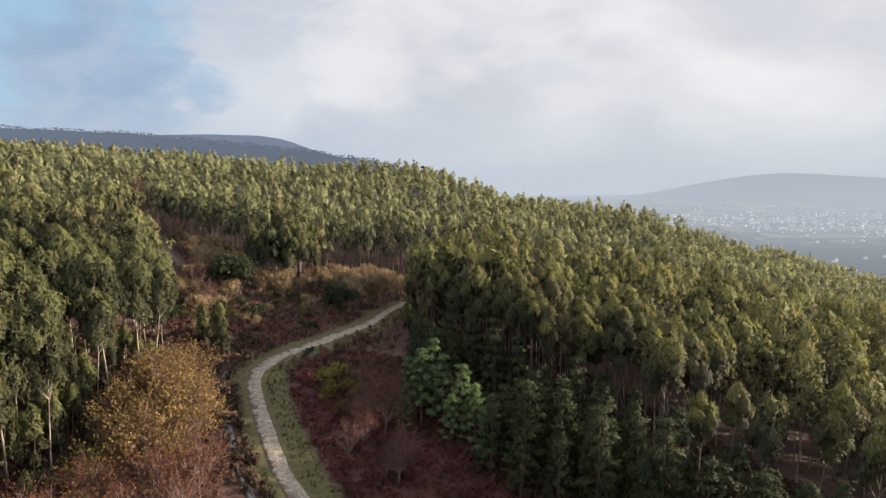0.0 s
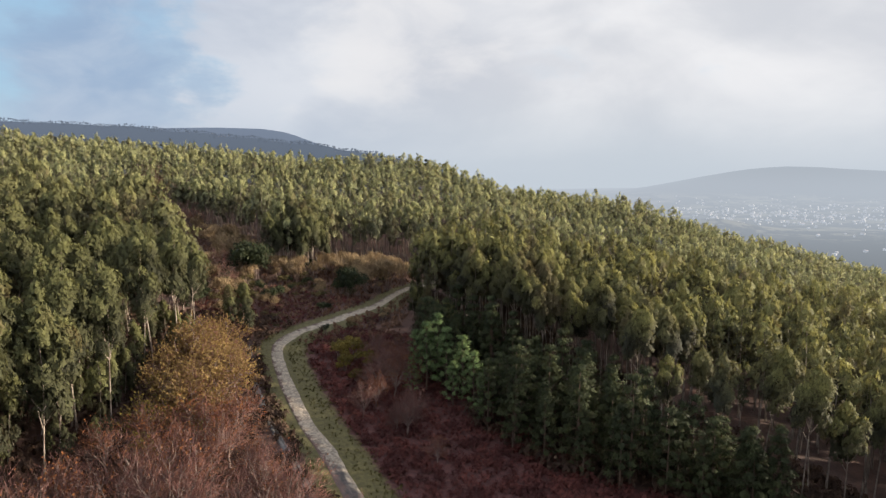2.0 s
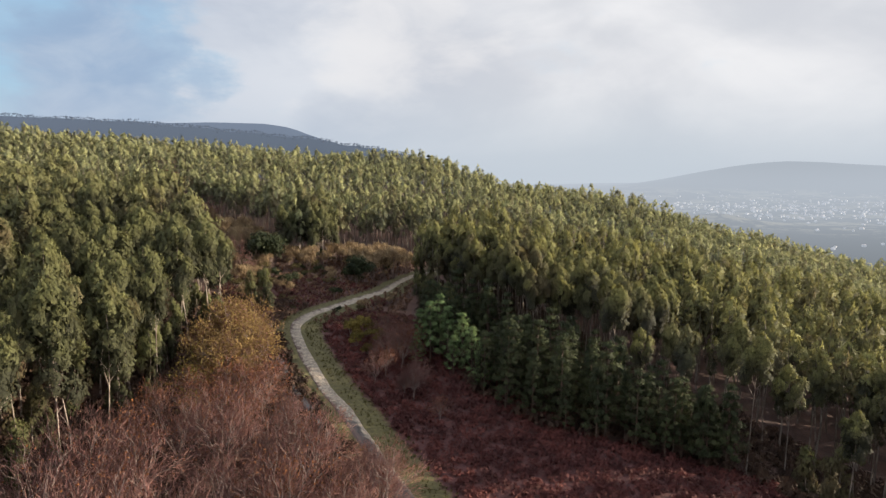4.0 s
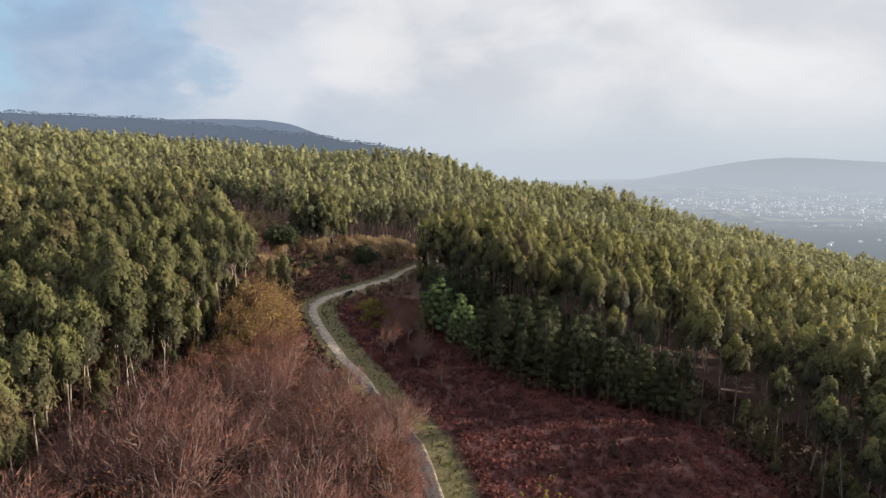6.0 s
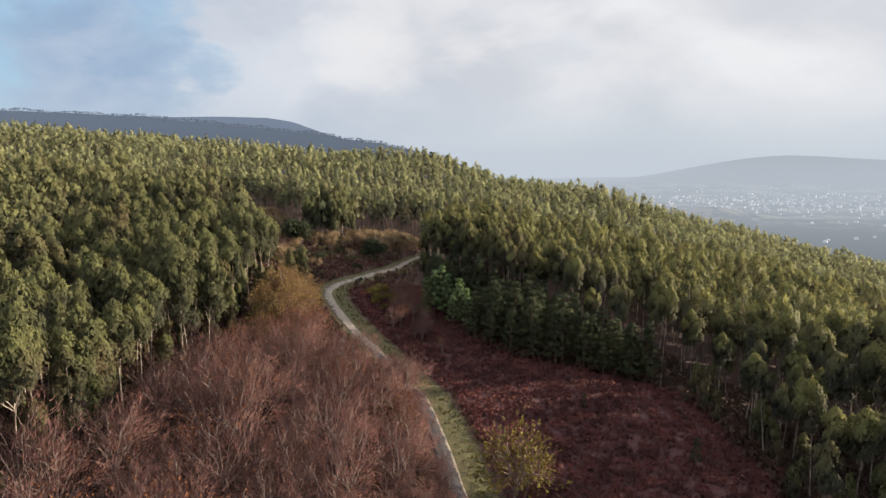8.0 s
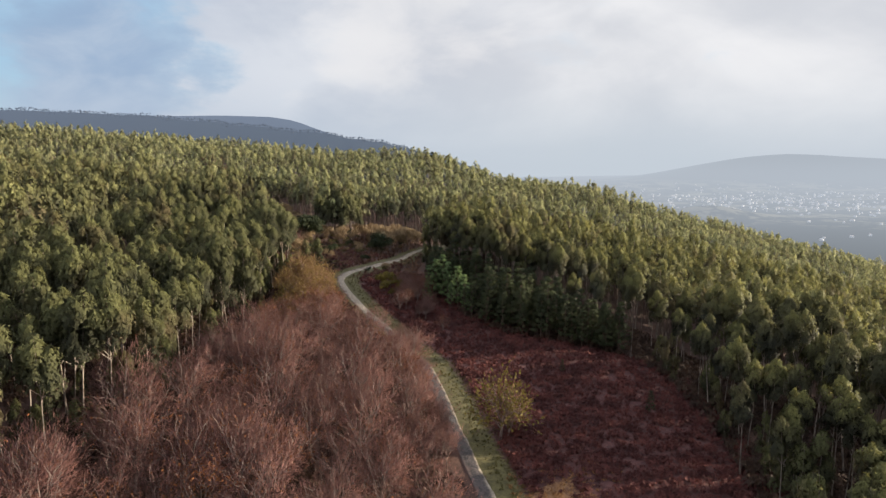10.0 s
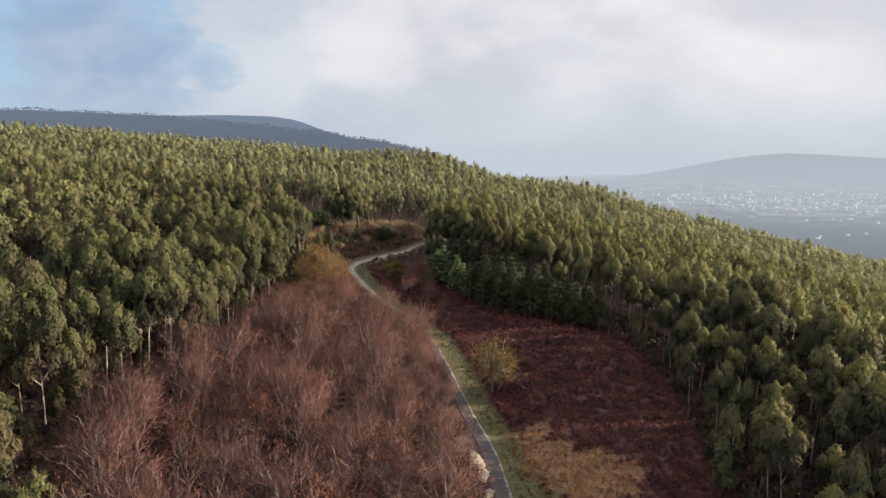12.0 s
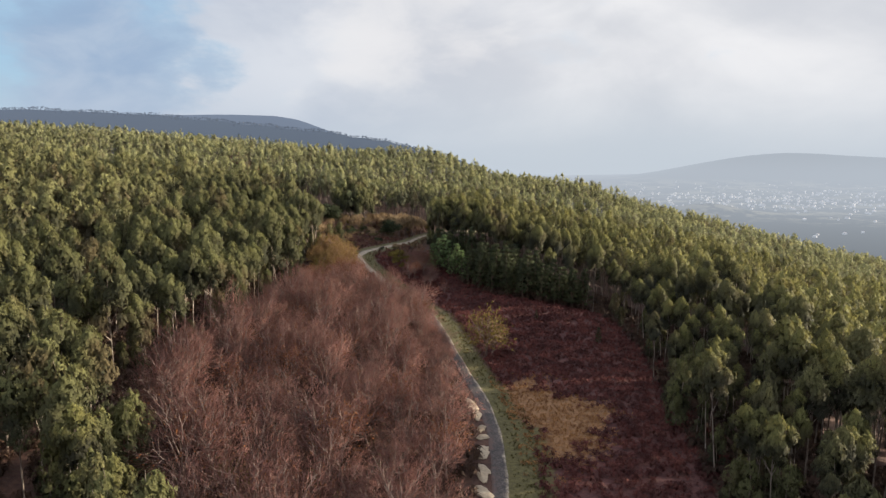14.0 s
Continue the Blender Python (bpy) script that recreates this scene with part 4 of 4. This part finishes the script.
    wood_mass("crest_eucalyptus_wood", "distant eucalyptus wood along the crest", x[keep], y[keep], far_tree_set(540, 46, 1.75, 1.05, 5, 0, 2.1, 0.55, 0.62, 0.66), 23, EUC_HAZED, 0.95)


build_woods()

# ---- broadleaved trees left of the track ----


def build_broadleaved():
    rng = np.random.default_rng(31)
    gx, gy = np.meshgrid(np.arange(-42, 10, 5.8), np.arange(-118.6, 92, 5.8))
    x = (gx + rng.uniform(-2.1, 2.1, gx.shape)).ravel()
    y = (gy + rng.uniform(-1.6, 1.6, gy.shape)).ravel()
    side, _ = away(x, y, track_line)
    ok = (side < -2.9) & (x > wood_left(y) + 4.0)
    for a, b, s in zip(x[ok], y[ok], side[ok]):
        if b > 56 and s > -7.5:
            continue
        if b < -2 and s > -6.2:
            continue
        gold = math.hypot((a + 34.0) / 7.5, (b - 72) / 13.0)
        if b > 84:
            continue
        if gold < 1.0 and rng.random() < 0.8 or b > 63:
            golden_tree.stand(a, b, rng.uniform(0.95, 1.25))
        elif b > 44 and rng.random() < 0.6:
            rust_tree.stand(a, b, rng.uniform(0.7, 0.95))
        elif rng.random() < 0.13:
            rust_tree.stand(a, b, rng.uniform(0.9, 1.1))
        else:
            bare_tree.stand(a, b, rng.uniform(0.72, 1.22) * (0.85 if s > -7 else 1.0) * (0.7 if b > 40 else 1.0))


build_broadleaved()


def build_hedge():
    """The small trees that lean over the track's edge."""
    rng = np.random.default_rng(33)
    d = np.gradient(track_line, axis=0)
    d /= np.linalg.norm(d, axis=1, keepdims=True)
    for k in range(16):
        at = int(np.argmin(np.abs(track_line[:, 1] - (0 + 46 * (k + 0.6 * rng.random()) / 16))))
        back = rng.uniform(2.6, 4.2)
        x, y = track_line[at, 0] - d[at, 1] * back, track_line[at, 1] + d[at, 0] * back
        (bare_tree, bare_tree, rust_tree)[k % 3].stand(x, y, rng.uniform(0.42, 0.66))


build_hedge()

# ---- clearing ----


tall_pine = Kind("tall_pine", "tall dark pine standing above the crest", "tree", "pines on the crest", [pine_shape(340 + k, 20.0, PINE_LEAF, 3.6, 1100, 1.7) for k in range(2)])
tall_pine.stand(-262, 297, 1.15)
tall_pine.stand(-8, 322, 0.98)


def build_clearing():
    rng = np.random.default_rng(41)
    for k in range(34):
        y = -72 + 78 * (k + rng.random()) / 34
        young_eucalyptus.stand(float(wood_right(y)) + rng.uniform(-0.5, 9.0), y, rng.uniform(0.4, 1.0))
    for k in range(12):
        y = 6 + 40 * (k + rng.random()) / 12
        young_eucalyptus.stand(float(wood_right(y)) + rng.uniform(1.0, 6.0), y, rng.uniform(0.4, 0.8))
    for k in range(10):
        y = 100 + 44 * (k + rng.random()) / 10
        young_eucalyptus.stand(float(wood_right(y)) + rng.uniform(-1.5, 1.5), y, rng.uniform(0.5, 0.9))
    for k in range(20):
        y = -70 + 27 * (k + rng.random()) / 20
        young_eucalyptus.stand(float(wood_left(y)) + rng.uniform(-9, 2.5), y, rng.uniform(0.8, 1.25))
    for k in range(64):
        y = -30 + 122 * (k + rng.random()) / 64
        young_eucalyptus.stand(float(wood_left(y)) + rng.uniform(-11, 0.5), y, rng.uniform(0.3, 0.9))
    for x, y, size in ((-16.3, -43.8, 0.42), (-8.1, -40.3, 0.45), (-13, -47, 0.3)):
        young_eucalyptus.stand(x, y, size)
    front_x = np.linspace(-74, -8, 46)
    front_y = np.interp(front_x, (-74, -60, -48, -36, -33, -16, -5), (192, 184, 160, 152, 168, 172, 172))
    for k in range(46):
        x, y = front_x[k] + rng.uniform(-1, 1), front_y[k] - rng.uniform(0.5, 7.0)
        if abs(away(x, y, side_line)[0][0]) > 2.5:
            (tan_shrub, tan_shrub, olive_shrub, yellow_shrub)[int(rng.integers(0, 4))].stand(x, y, rng.uniform(0.8, 1.5))
    yellow_tree.stand(-26, -46.5, 0.8)
    yellow_tree.stand(-23.5, -47.5, 0.6)
    yellow_tree.stand(-36, 58, 0.9)
    for x, y, size in ((-35.2, 84, 0.9), (-37.5, 80, 0.95), (-34.2, 78, 0.85), (-36.5, 74.5, 0.9), (-32.4, 75, 0.8), (-33.4, 69.5, 0.8), (-38.6, 69.5, 0.8)):
        golden_tree.stand(x, y, size)
    for x, y, size in ((-95, 171, 1.5), (-99, 175, 1.3), (-124, 184, 1.6), (-129, 188, 1.4), (-90, 178, 1.2)):
        rust_tree.stand(x, y, size)
    for x, y, size in ((-104, 212, 1.5), (-110, 224, 1.6), (-116, 236, 1.5), (-84, 196, 0.9), (-54, 136, 0.8), (-50, 128, 0.7)):
        bare_tree.stand(x, y, size)
    yellow_tree.stand(-29, 56, 0.8)
    for x, y, size in ((-2.6, 83, 1.25), (0.6, 81.5, 1.2), (-4.4, 86, 1.0), (3.0, 79, 1.15), (-0.8, 86, 1.3), (-5.0, 81, 0.7), (4.6, 76, 1.0), (6.0, 72, 0.9), (1.5, 77, 0.8)):
        young_pine.stand(x, y, size)
    for k in range(120):
        y = 50 + 50 * (k + rng.random()) / 120
        low, high = float(clearing_right(y)) + 1.0, float(wood_right(y)) + 2.0
        x = low + (high - low) * ((k * 0.618) % 1.0)
        if high - low > 2.5 and math.hypot(x - 1, y - 79) > 8.5:
            dark_pine.stand(x, y, rng.uniform(0.8, 1.4))
    yellow_tree.stand(7.9, 8.6, 1.45)
    yellow_tree.stand(9.0, 9.8, 1.1)
    for x, y, size in ((33.3, 19.0, 0.5), (22, 36, 0.3)):
        dark_pine.stand(x, y, size)
    for x, y, size in ((-18, 92, 1.25), (-15.5, 94, 1.4), (-16.5, 88, 1.0), (-13, 90, 1.1), (-14, 84, 0.8)):
        yellow_shrub.stand(x, y, size)
    for x, y, size in ((-49.5, 141, 2.3), (-46.5, 141.5, 2.1), (-48, 144, 2.5), (-23, 137, 1.5), (-22, 139.5, 1.8), (-25, 139, 1.2), (-37, 160, 1.0)):
        dark_shrub.stand(x, y, size)
    for x, y, size in ((-14.5, 151, 1.9), (-17.6, 149.5, 1.8), (-20, 147, 1.5), (-20.5, 158, 1.6), (-25, 160, 1.5), (-62, 168, 1.5), (-58, 165, 1.3), (-66, 171, 1.4), (-11, 158, 1.4), (-17.5, 160, 1.5), (-28, 158, 1.4), (-54, 152, 1.3), (-58, 158, 1.5), (-33, 162, 1.4), (-40, 156, 1.2), (-63, 164, 1.3), (-22, 162, 1.5)):
        tan_shrub.stand(x, y, size)
    for k in range(22):
        x, y = -46.5 + 13.0 * ((k * 0.618) % 1.0), 153 + 24 * (k + rng.random()) / 22
        broad_eucalyptus.stand(x, y, rng.uniform(0.7, 0.95))
    for k in range(70):
        y = 116 + 92 * (k + rng.random()) / 70
        x = float(np.interp(y, (112, 125, 140, 160, 190, 222), (-50, -57, -66, -78, -95, -113))) + rng.uniform(0.5, 20)
        if not in_wood(x, y) and abs(away(x, y, side_line)[0][0]) > 2.2 and away(x, y, track_line)[0][0] < -4:
            (dark_shrub, olive_shrub, tan_shrub)[k % 3].stand(x, y, rng.uniform(0.6, 1.3))
    for k in range(120):
        x, y = rng.uniform(-62, -12), rng.uniform(104, 160)
        if abs(away(x, y, track_line)[0][0]) > 4 and abs(away(x, y, side_line)[0][0]) > 3 and not in_wood(x, y):
            (olive_shrub, olive_shrub, tan_shrub, dark_shrub)[int(rng.integers(0, 4))].stand(x, y, rng.uniform(0.35, 0.85))
    for x, y, size in ((-8, 84, 0.6), (-10, 80, 0.7), (-7, 92, 0.55), (-11.5, 72, 0.5), (-5, 68, 0.5)):
        bare_tree.stand(x, y, size)
    for x, y, size in ((-7.6, 80, 0.85), (-5.2, 84.5, 0.8), (-10.0, 75.5, 0.6), (-9.5, 87, 0.7)):
        rust_tree.stand(x, y, size)
    for x, y, size in ((-34, 62, 0.8), (-30.5, 65, 0.75), (-33, 52, 0.7), (-36.5, 66, 0.85)):
        yellow_tree.stand(x, y, size)
    for k in range(16):
        x, y = rng.uniform(-15, 1), rng.uniform(60, 97)
        if away(x, y, track_line)[0][0] > 6.5 and x < clearing_right(y) - 4:
            (bare_tree, bare_tree, rust_tree)[k % 3].stand(x, y, rng.uniform(0.3, 0.55))
    for x, y, size in ((-36.3, 101, 0.85), (-38.0, 103, 0.7), (-41, 106, 0.8)):
        young_eucalyptus.stand(x, y, size)


build_clearing()


def scatter(name, label, x, y, blade, seed, mat, size=(0.7, 1.3)):
    """Small plants that nobody could count, as one body."""
    rng = np.random.default_rng(seed)
    z = land(x, y)
    v, q = blade
    n = len(x)
    a, s = rng.uniform(0, 2 * np.pi, n), rng.uniform(*size, n)
    c, d = np.cos(a) * s, np.sin(a) * s
    vx = v[None, :, 0] * c[:, None] - v[None, :, 1] * d[:, None] + x[:, None]
    vy = v[None, :, 0] * d[:, None] + v[None, :, 1] * c[:, None] + y[:, None]
    vz = v[None, :, 2] * s[:, None] + z[:, None]
    verts = np.stack([vx, vy, vz], -1).reshape(-1, 3)
    quads = (q[None] + (np.arange(n) * len(v))[:, None, None]).reshape(-1, 4)
    return tagged(new(name, mesh_of(name, verts, quads, (), (mat,))), label, "plants", kind="stuff")


def tuft(seed, blades, length, width, spread, rise):
    """A tuft of arching blades."""
    rng = np.random.default_rng(seed)
    pieces = []
    for k in range(blades):
        a = k * 2.4 + rng.uniform(-0.3, 0.3)
        out = np.array([math.cos(a), math.sin(a), 0])
        side = np.array([-math.sin(a), math.cos(a), 0]) * width * 0.5
        r = spread * rng.uniform(0.6, 1.1)
        h = rise * rng.uniform(0.7, 1.1)
        p0, p1, p2 = out * 0.04, out * r * 0.5 + (0, 0, h), out * r + (0, 0, h * rng.uniform(0.35, 0.8))
        pieces.append((np.array([p0 - side * 0.3, p0 + side * 0.3, p1 + side, p1 - side]), np.array([[0, 1, 2, 3]])))
        pieces.append((np.array([p1 - side, p1 + side, p2 + side * 0.2, p2 - side * 0.2]), np.array([[0, 1, 2, 3]])))
    return merged(pieces)


def build_undergrowth():
    rng = np.random.default_rng(51)
    # dead bracken in the clearing and about the bend
    x, y = rng.uniform(-30, 46, 28000), rng.uniform(-122, 112, 28000)
    side, _ = away(x, y, track_line)
    straw = straw_patch(x, y)
    ok = (side > 5.5) & (x < clearing_right(y) + 7) & (straw > 0.55 + 0.65 * rng.random(len(x))) & ~((y < -36) & (rng.random(len(x)) < 0.25))
    bx, by = rng.uniform(-56, -14, 1000), rng.uniform(104, 140, 1000)
    side2, _ = away(bx, by, track_line)
    side3, _ = away(bx, by, side_line)
    ok2 = (np.abs(side2) > 3.5) & (np.abs(side3) > 2.5) & ~in_wood(bx, by)
    scatter("bracken", "red-brown dead bracken covering the clearing", np.concatenate([x[ok], bx[ok2]]), np.concatenate([y[ok], by[ok2]]),
            tuft(1, 5, 0.9, 0.42, 0.85, 0.6), 52, BRACKEN, (0.6, 1.4))
    # brown heath about the bend
    hx, hy = rng.uniform(-125, -8, 9500), rng.uniform(98, 226, 9500)
    ok3 = (np.abs(away(hx, hy, track_line)[0]) > 2.6) & (np.abs(away(hx, hy, side_line)[0]) > 1.6) & ~in_wood(hx, hy)
    scatter("heath", "brown heath and dry grass about the bend", hx[ok3], hy[ok3], tuft(6, 6, 0.7, 0.28, 0.7, 0.75), 57, HEATH, (0.5, 1.6))
    # verge grass
    x, y = rng.uniform(-40, 20, 24000), rng.uniform(-110, 104, 24000)
    side, at = away(x, y, track_line)
    ok = ((side > 2.0) & (side < 6.2)) | ((side < -2.0) & (side > -4.0) & (y > 45))
    scatter("verge_grass", "short green grass along the track", x[ok], y[ok], tuft(2, 5, 0.3, 0.07, 0.3, 0.28), 53, GRASS)
    # straw patch
    x, y = rng.uniform(3, 32, 5000), rng.uniform(-44, 4, 5000)
    straw = straw_patch(x, y)
    side, _ = away(x, y, track_line)
    ok = (straw < 1.25 - 0.7 * rng.random(len(x))) & (side > 3.2)
    scatter("straw_grass", "flattened straw-coloured grass in the clearing", x[ok], y[ok], tuft(3, 5, 0.5, 0.08, 0.5, 0.3), 54, STRAW)
    # underwood below the broadleaved trees and inside the wood's edge
    x, y = rng.uniform(-110, 6, 12500), rng.uniform(-122, 110, 12500)
    side, _ = away(x, y, track_line)
    ok = (side < -2.7) & (x > wood_left(y) - 60 + 0.15 * (y + 122))
    scatter("underwood", "low brown heath and brambles under the trees", x[ok], y[ok], tuft(4, 6, 0.8, 0.42, 0.9, 0.85), 55, UNDERWOOD, (0.6, 1.7))
    x, y = rng.uniform(-12, 74, 12500), rng.uniform(-90, 150, 12500)
    ok = (x > clearing_right(y) + 1) & (x < wood_right(y) + 30)
    scatter("wood_edge_underwood", "dark underwood below the eucalyptus", x[ok], y[ok], tuft(5, 6, 0.9, 0.45, 1.0, 1.0), 56, UNDERWOOD, (0.6, 1.8))


build_undergrowth()


def boulder(seed, size, mat, name, label, group, at):
    """A worn stone, cut from a ball by uneven swelling."""
    rng = np.random.default_rng(seed)
    bm = bmesh.new()
    bmesh.ops.create_icosphere(bm, subdivisions=3, radius=1.0)
    shift = Vector(rng.uniform(-9, 9, 3))
    for v in bm.verts:
        k = 1 + 0.55 * noise.noise(v.co * 1.3 + shift) + 0.20 * noise.noise(v.co * 3.1 + shift)
        v.co = Vector((v.co.x * k * size[0], v.co.y * k * size[1], max(-0.3, v.co.z * k) * size[2]))
    me = bpy.data.meshes.new(name)
    bm.to_mesh(me)
    bm.free()
    me.materials.append(mat)
    for p in me.polygons:
        p.use_smooth = True
    ob = new(name, me)
    x, y, turn = at
    ob.matrix_basis = Matrix.Translation((x, y, float(land(x, y)) + 0.1)) @ pose(0, 0, 0, 0, 0, turn)
    return tagged(ob, label, "rock", group)


def build_stones():
    rng = np.random.default_rng(61)
    d = np.gradient(track_line, axis=0)
    d /= np.linalg.norm(d, axis=1, keepdims=True)
    for k in range(11):
        y = -42 + 33 * (k + 0.6 * rng.random()) / 11
        at = int(np.argmin(np.abs(track_line[:, 1] - y)))
        if k in (3, 7):
            continue
        back = rng.uniform(1.5, 2.3)
        x, y = track_line[at, 0] - d[at, 1] * back, track_line[at, 1] + d[at, 0] * back
        boulder(120 + k, (rng.uniform(0.55, 1.0), rng.uniform(0.8, 2.2), rng.uniform(0.14, 0.30)), SAND, "sand_mound",
                "pale mound of sandy spoil at the track's edge", "sandy spoil by the track", (x, y, rng.uniform(-25, 25)))
    for k, (x, y, s) in enumerate(((-38.5, -46, 1.3), (-36.8, -44, 0.8), (-32.5, -48, 0.7), (-40, -42, 0.7))):
        boulder(90 + k, (s, s * 0.8, s * 0.8), ROCK, "boulder", "grey granite boulder among the undergrowth", "boulders at the wood's edge", (x, y, 40 * k))


build_stones()

# ---- the town in the valley ----


def house_shape(seed, w, d, h, roof, flat=False):
    """A simple rendered house: wall, hipped or flat roof."""
    bm = bmesh.new()
    bmesh.ops.create_cube(bm, size=1.0, matrix=Matrix.Translation((0, 0, h / 2 - 1)) @ Matrix.Diagonal((w, d, h + 2, 1)))
    wall = bpy.data.meshes.new("house_wall")
    bm.to_mesh(wall)
    bm.free()
    wall.materials.append(WHITE_WALL)
    o = 0.5
    top = h + (0.6 if flat else roof)
    if flat:
        v = [(sx * (w / 2 + 0.2), sy * (d / 2 + 0.2), z) for z in (h, top) for sx, sy in ((-1, -1), (1, -1), (1, 1), (-1, 1))]
        q = [(0, 1, 5, 4), (1, 2, 6, 5), (2, 3, 7, 6), (3, 0, 4, 7), (4, 5, 6, 7)]
        t = []
    else:
        v = [(sx * (w / 2 + o), sy * (d / 2 + o), h) for sx, sy in ((-1, -1), (1, -1), (1, 1), (-1, 1))] + [(-w * 0.25, 0, top), (w * 0.25, 0, top)]
        q = [(0, 1, 5, 4), (2, 3, 4, 5), (3, 2, 1, 0)]
        t = [(1, 2, 5), (3, 0, 4)]
    cover = mesh_of("house_roof", v, q, t, (ROOF_TILE,))
    return wall, cover


def build_town():
    rng = np.random.default_rng(71)
    kinds = []
    for k, (w, d, h, roof, flat) in enumerate(((14, 11, 6.5, 3, False), (18, 12, 7, 3.2, False), (12, 12, 9, 2.5, False), (26, 14, 13, 0, True), (34, 18, 8, 0, True))):
        kinds.append(house_shape(80 + k, w, d, h, roof, flat))
    made = {}

    def put(k, x, y, turn, size=1.0):
        at = Matrix.Translation((x, y, float(land(x, y)))) @ pose(0, 0, 0, 0, 0, turn) @ Matrix.Scale(size, 4)
        if k in made:
            copy_thing(made[k], Matrix.Identity(4)).matrix_basis = at
            return
        wall, cover = kinds[k]
        name, label = ("house", "white rendered house with a tiled roof") if k < 3 else ("building", "long pale flat-roofed building")
        root = tagged(new(name), label, name, "town in the valley")
        root.matrix_basis = at
        part("wall", wall, root)
        part("roof", cover, root)
        made[k] = root

    clusters = ((1420, 2350, 240, 210, 72), (1150, 2500, 200, 200, 34), (1750, 2650, 260, 260, 46), (950, 2300, 130, 120, 16),
                (1000, 2900, 260, 160, 24), (1250, 1650, 170, 80, 9), (1000, 1420, 150, 50, 7), (700, 2250, 60, 60, 8), (1700, 2150, 200, 160, 26))
    for cx, cy, sx, sy, count in clusters:
        for _ in range(count):
            x, y = cx + rng.normal(0, sx), cy + rng.normal(0, sy)
            near = math.hypot(x, y) < 2350
            put(int(rng.choice(5, p=(0.5, 0.3, 0.2, 0, 0) if near else (0.42, 0.25, 0.2, 0.09, 0.04))), x, y, rng.uniform(0, 180), rng.uniform(0.4, 0.62 if near else 0.8))
    # the far rows of the town, too small to tell apart
    verts, quads, slots, start = [], [], [], 0
    for k in range(330):
        x, y = 1500 + rng.normal(0, 420), 2600 + rng.normal(0, 330)
        w, d, h, z = rng.uniform(3, 8), rng.uniform(3, 6), rng.uniform(3, 6), float(land(x, y))
        c, e = math.cos(k * 2.4), math.sin(k * 2.4)
        foot = [(x + c * w * a - e * d * b, y + e * w * a + c * d * b) for a, b in ((-0.5, -0.5), (0.5, -0.5), (0.5, 0.5), (-0.5, 0.5))]
        verts += [(*p, z - 1) for p in foot] + [(*p, z + h) for p in foot] + [(x - c * w * 0.3, y - e * w * 0.3, z + h + 2), (x + c * w * 0.3, y + e * w * 0.3, z + h + 2)]
        quads += [[start + i for i in q] for q in ((0, 1, 5, 4), (1, 2, 6, 5), (2, 3, 7, 6), (3, 0, 4, 7), (4, 5, 9, 8), (6, 7, 8, 9), (5, 6, 9, 9), (7, 4, 8, 8))]
        slots += [0, 0, 0, 0, 1, 1, 1, 1]
        start += 10
    q4 = [q for q in quads if len(set(q)) == 4]
    t3 = [q[:3] for q in quads if len(set(q)) == 3]
    s4 = [m for q, m in zip(quads, slots) if len(set(q)) == 4] + [1] * len(t3)
    tagged(new("town_houses", mesh_of("town_houses", verts, q4, t3, (WHITE_WALL, ROOF_TILE), s4)), "small pale houses of the distant town", "houses", kind="stuff")


build_town()
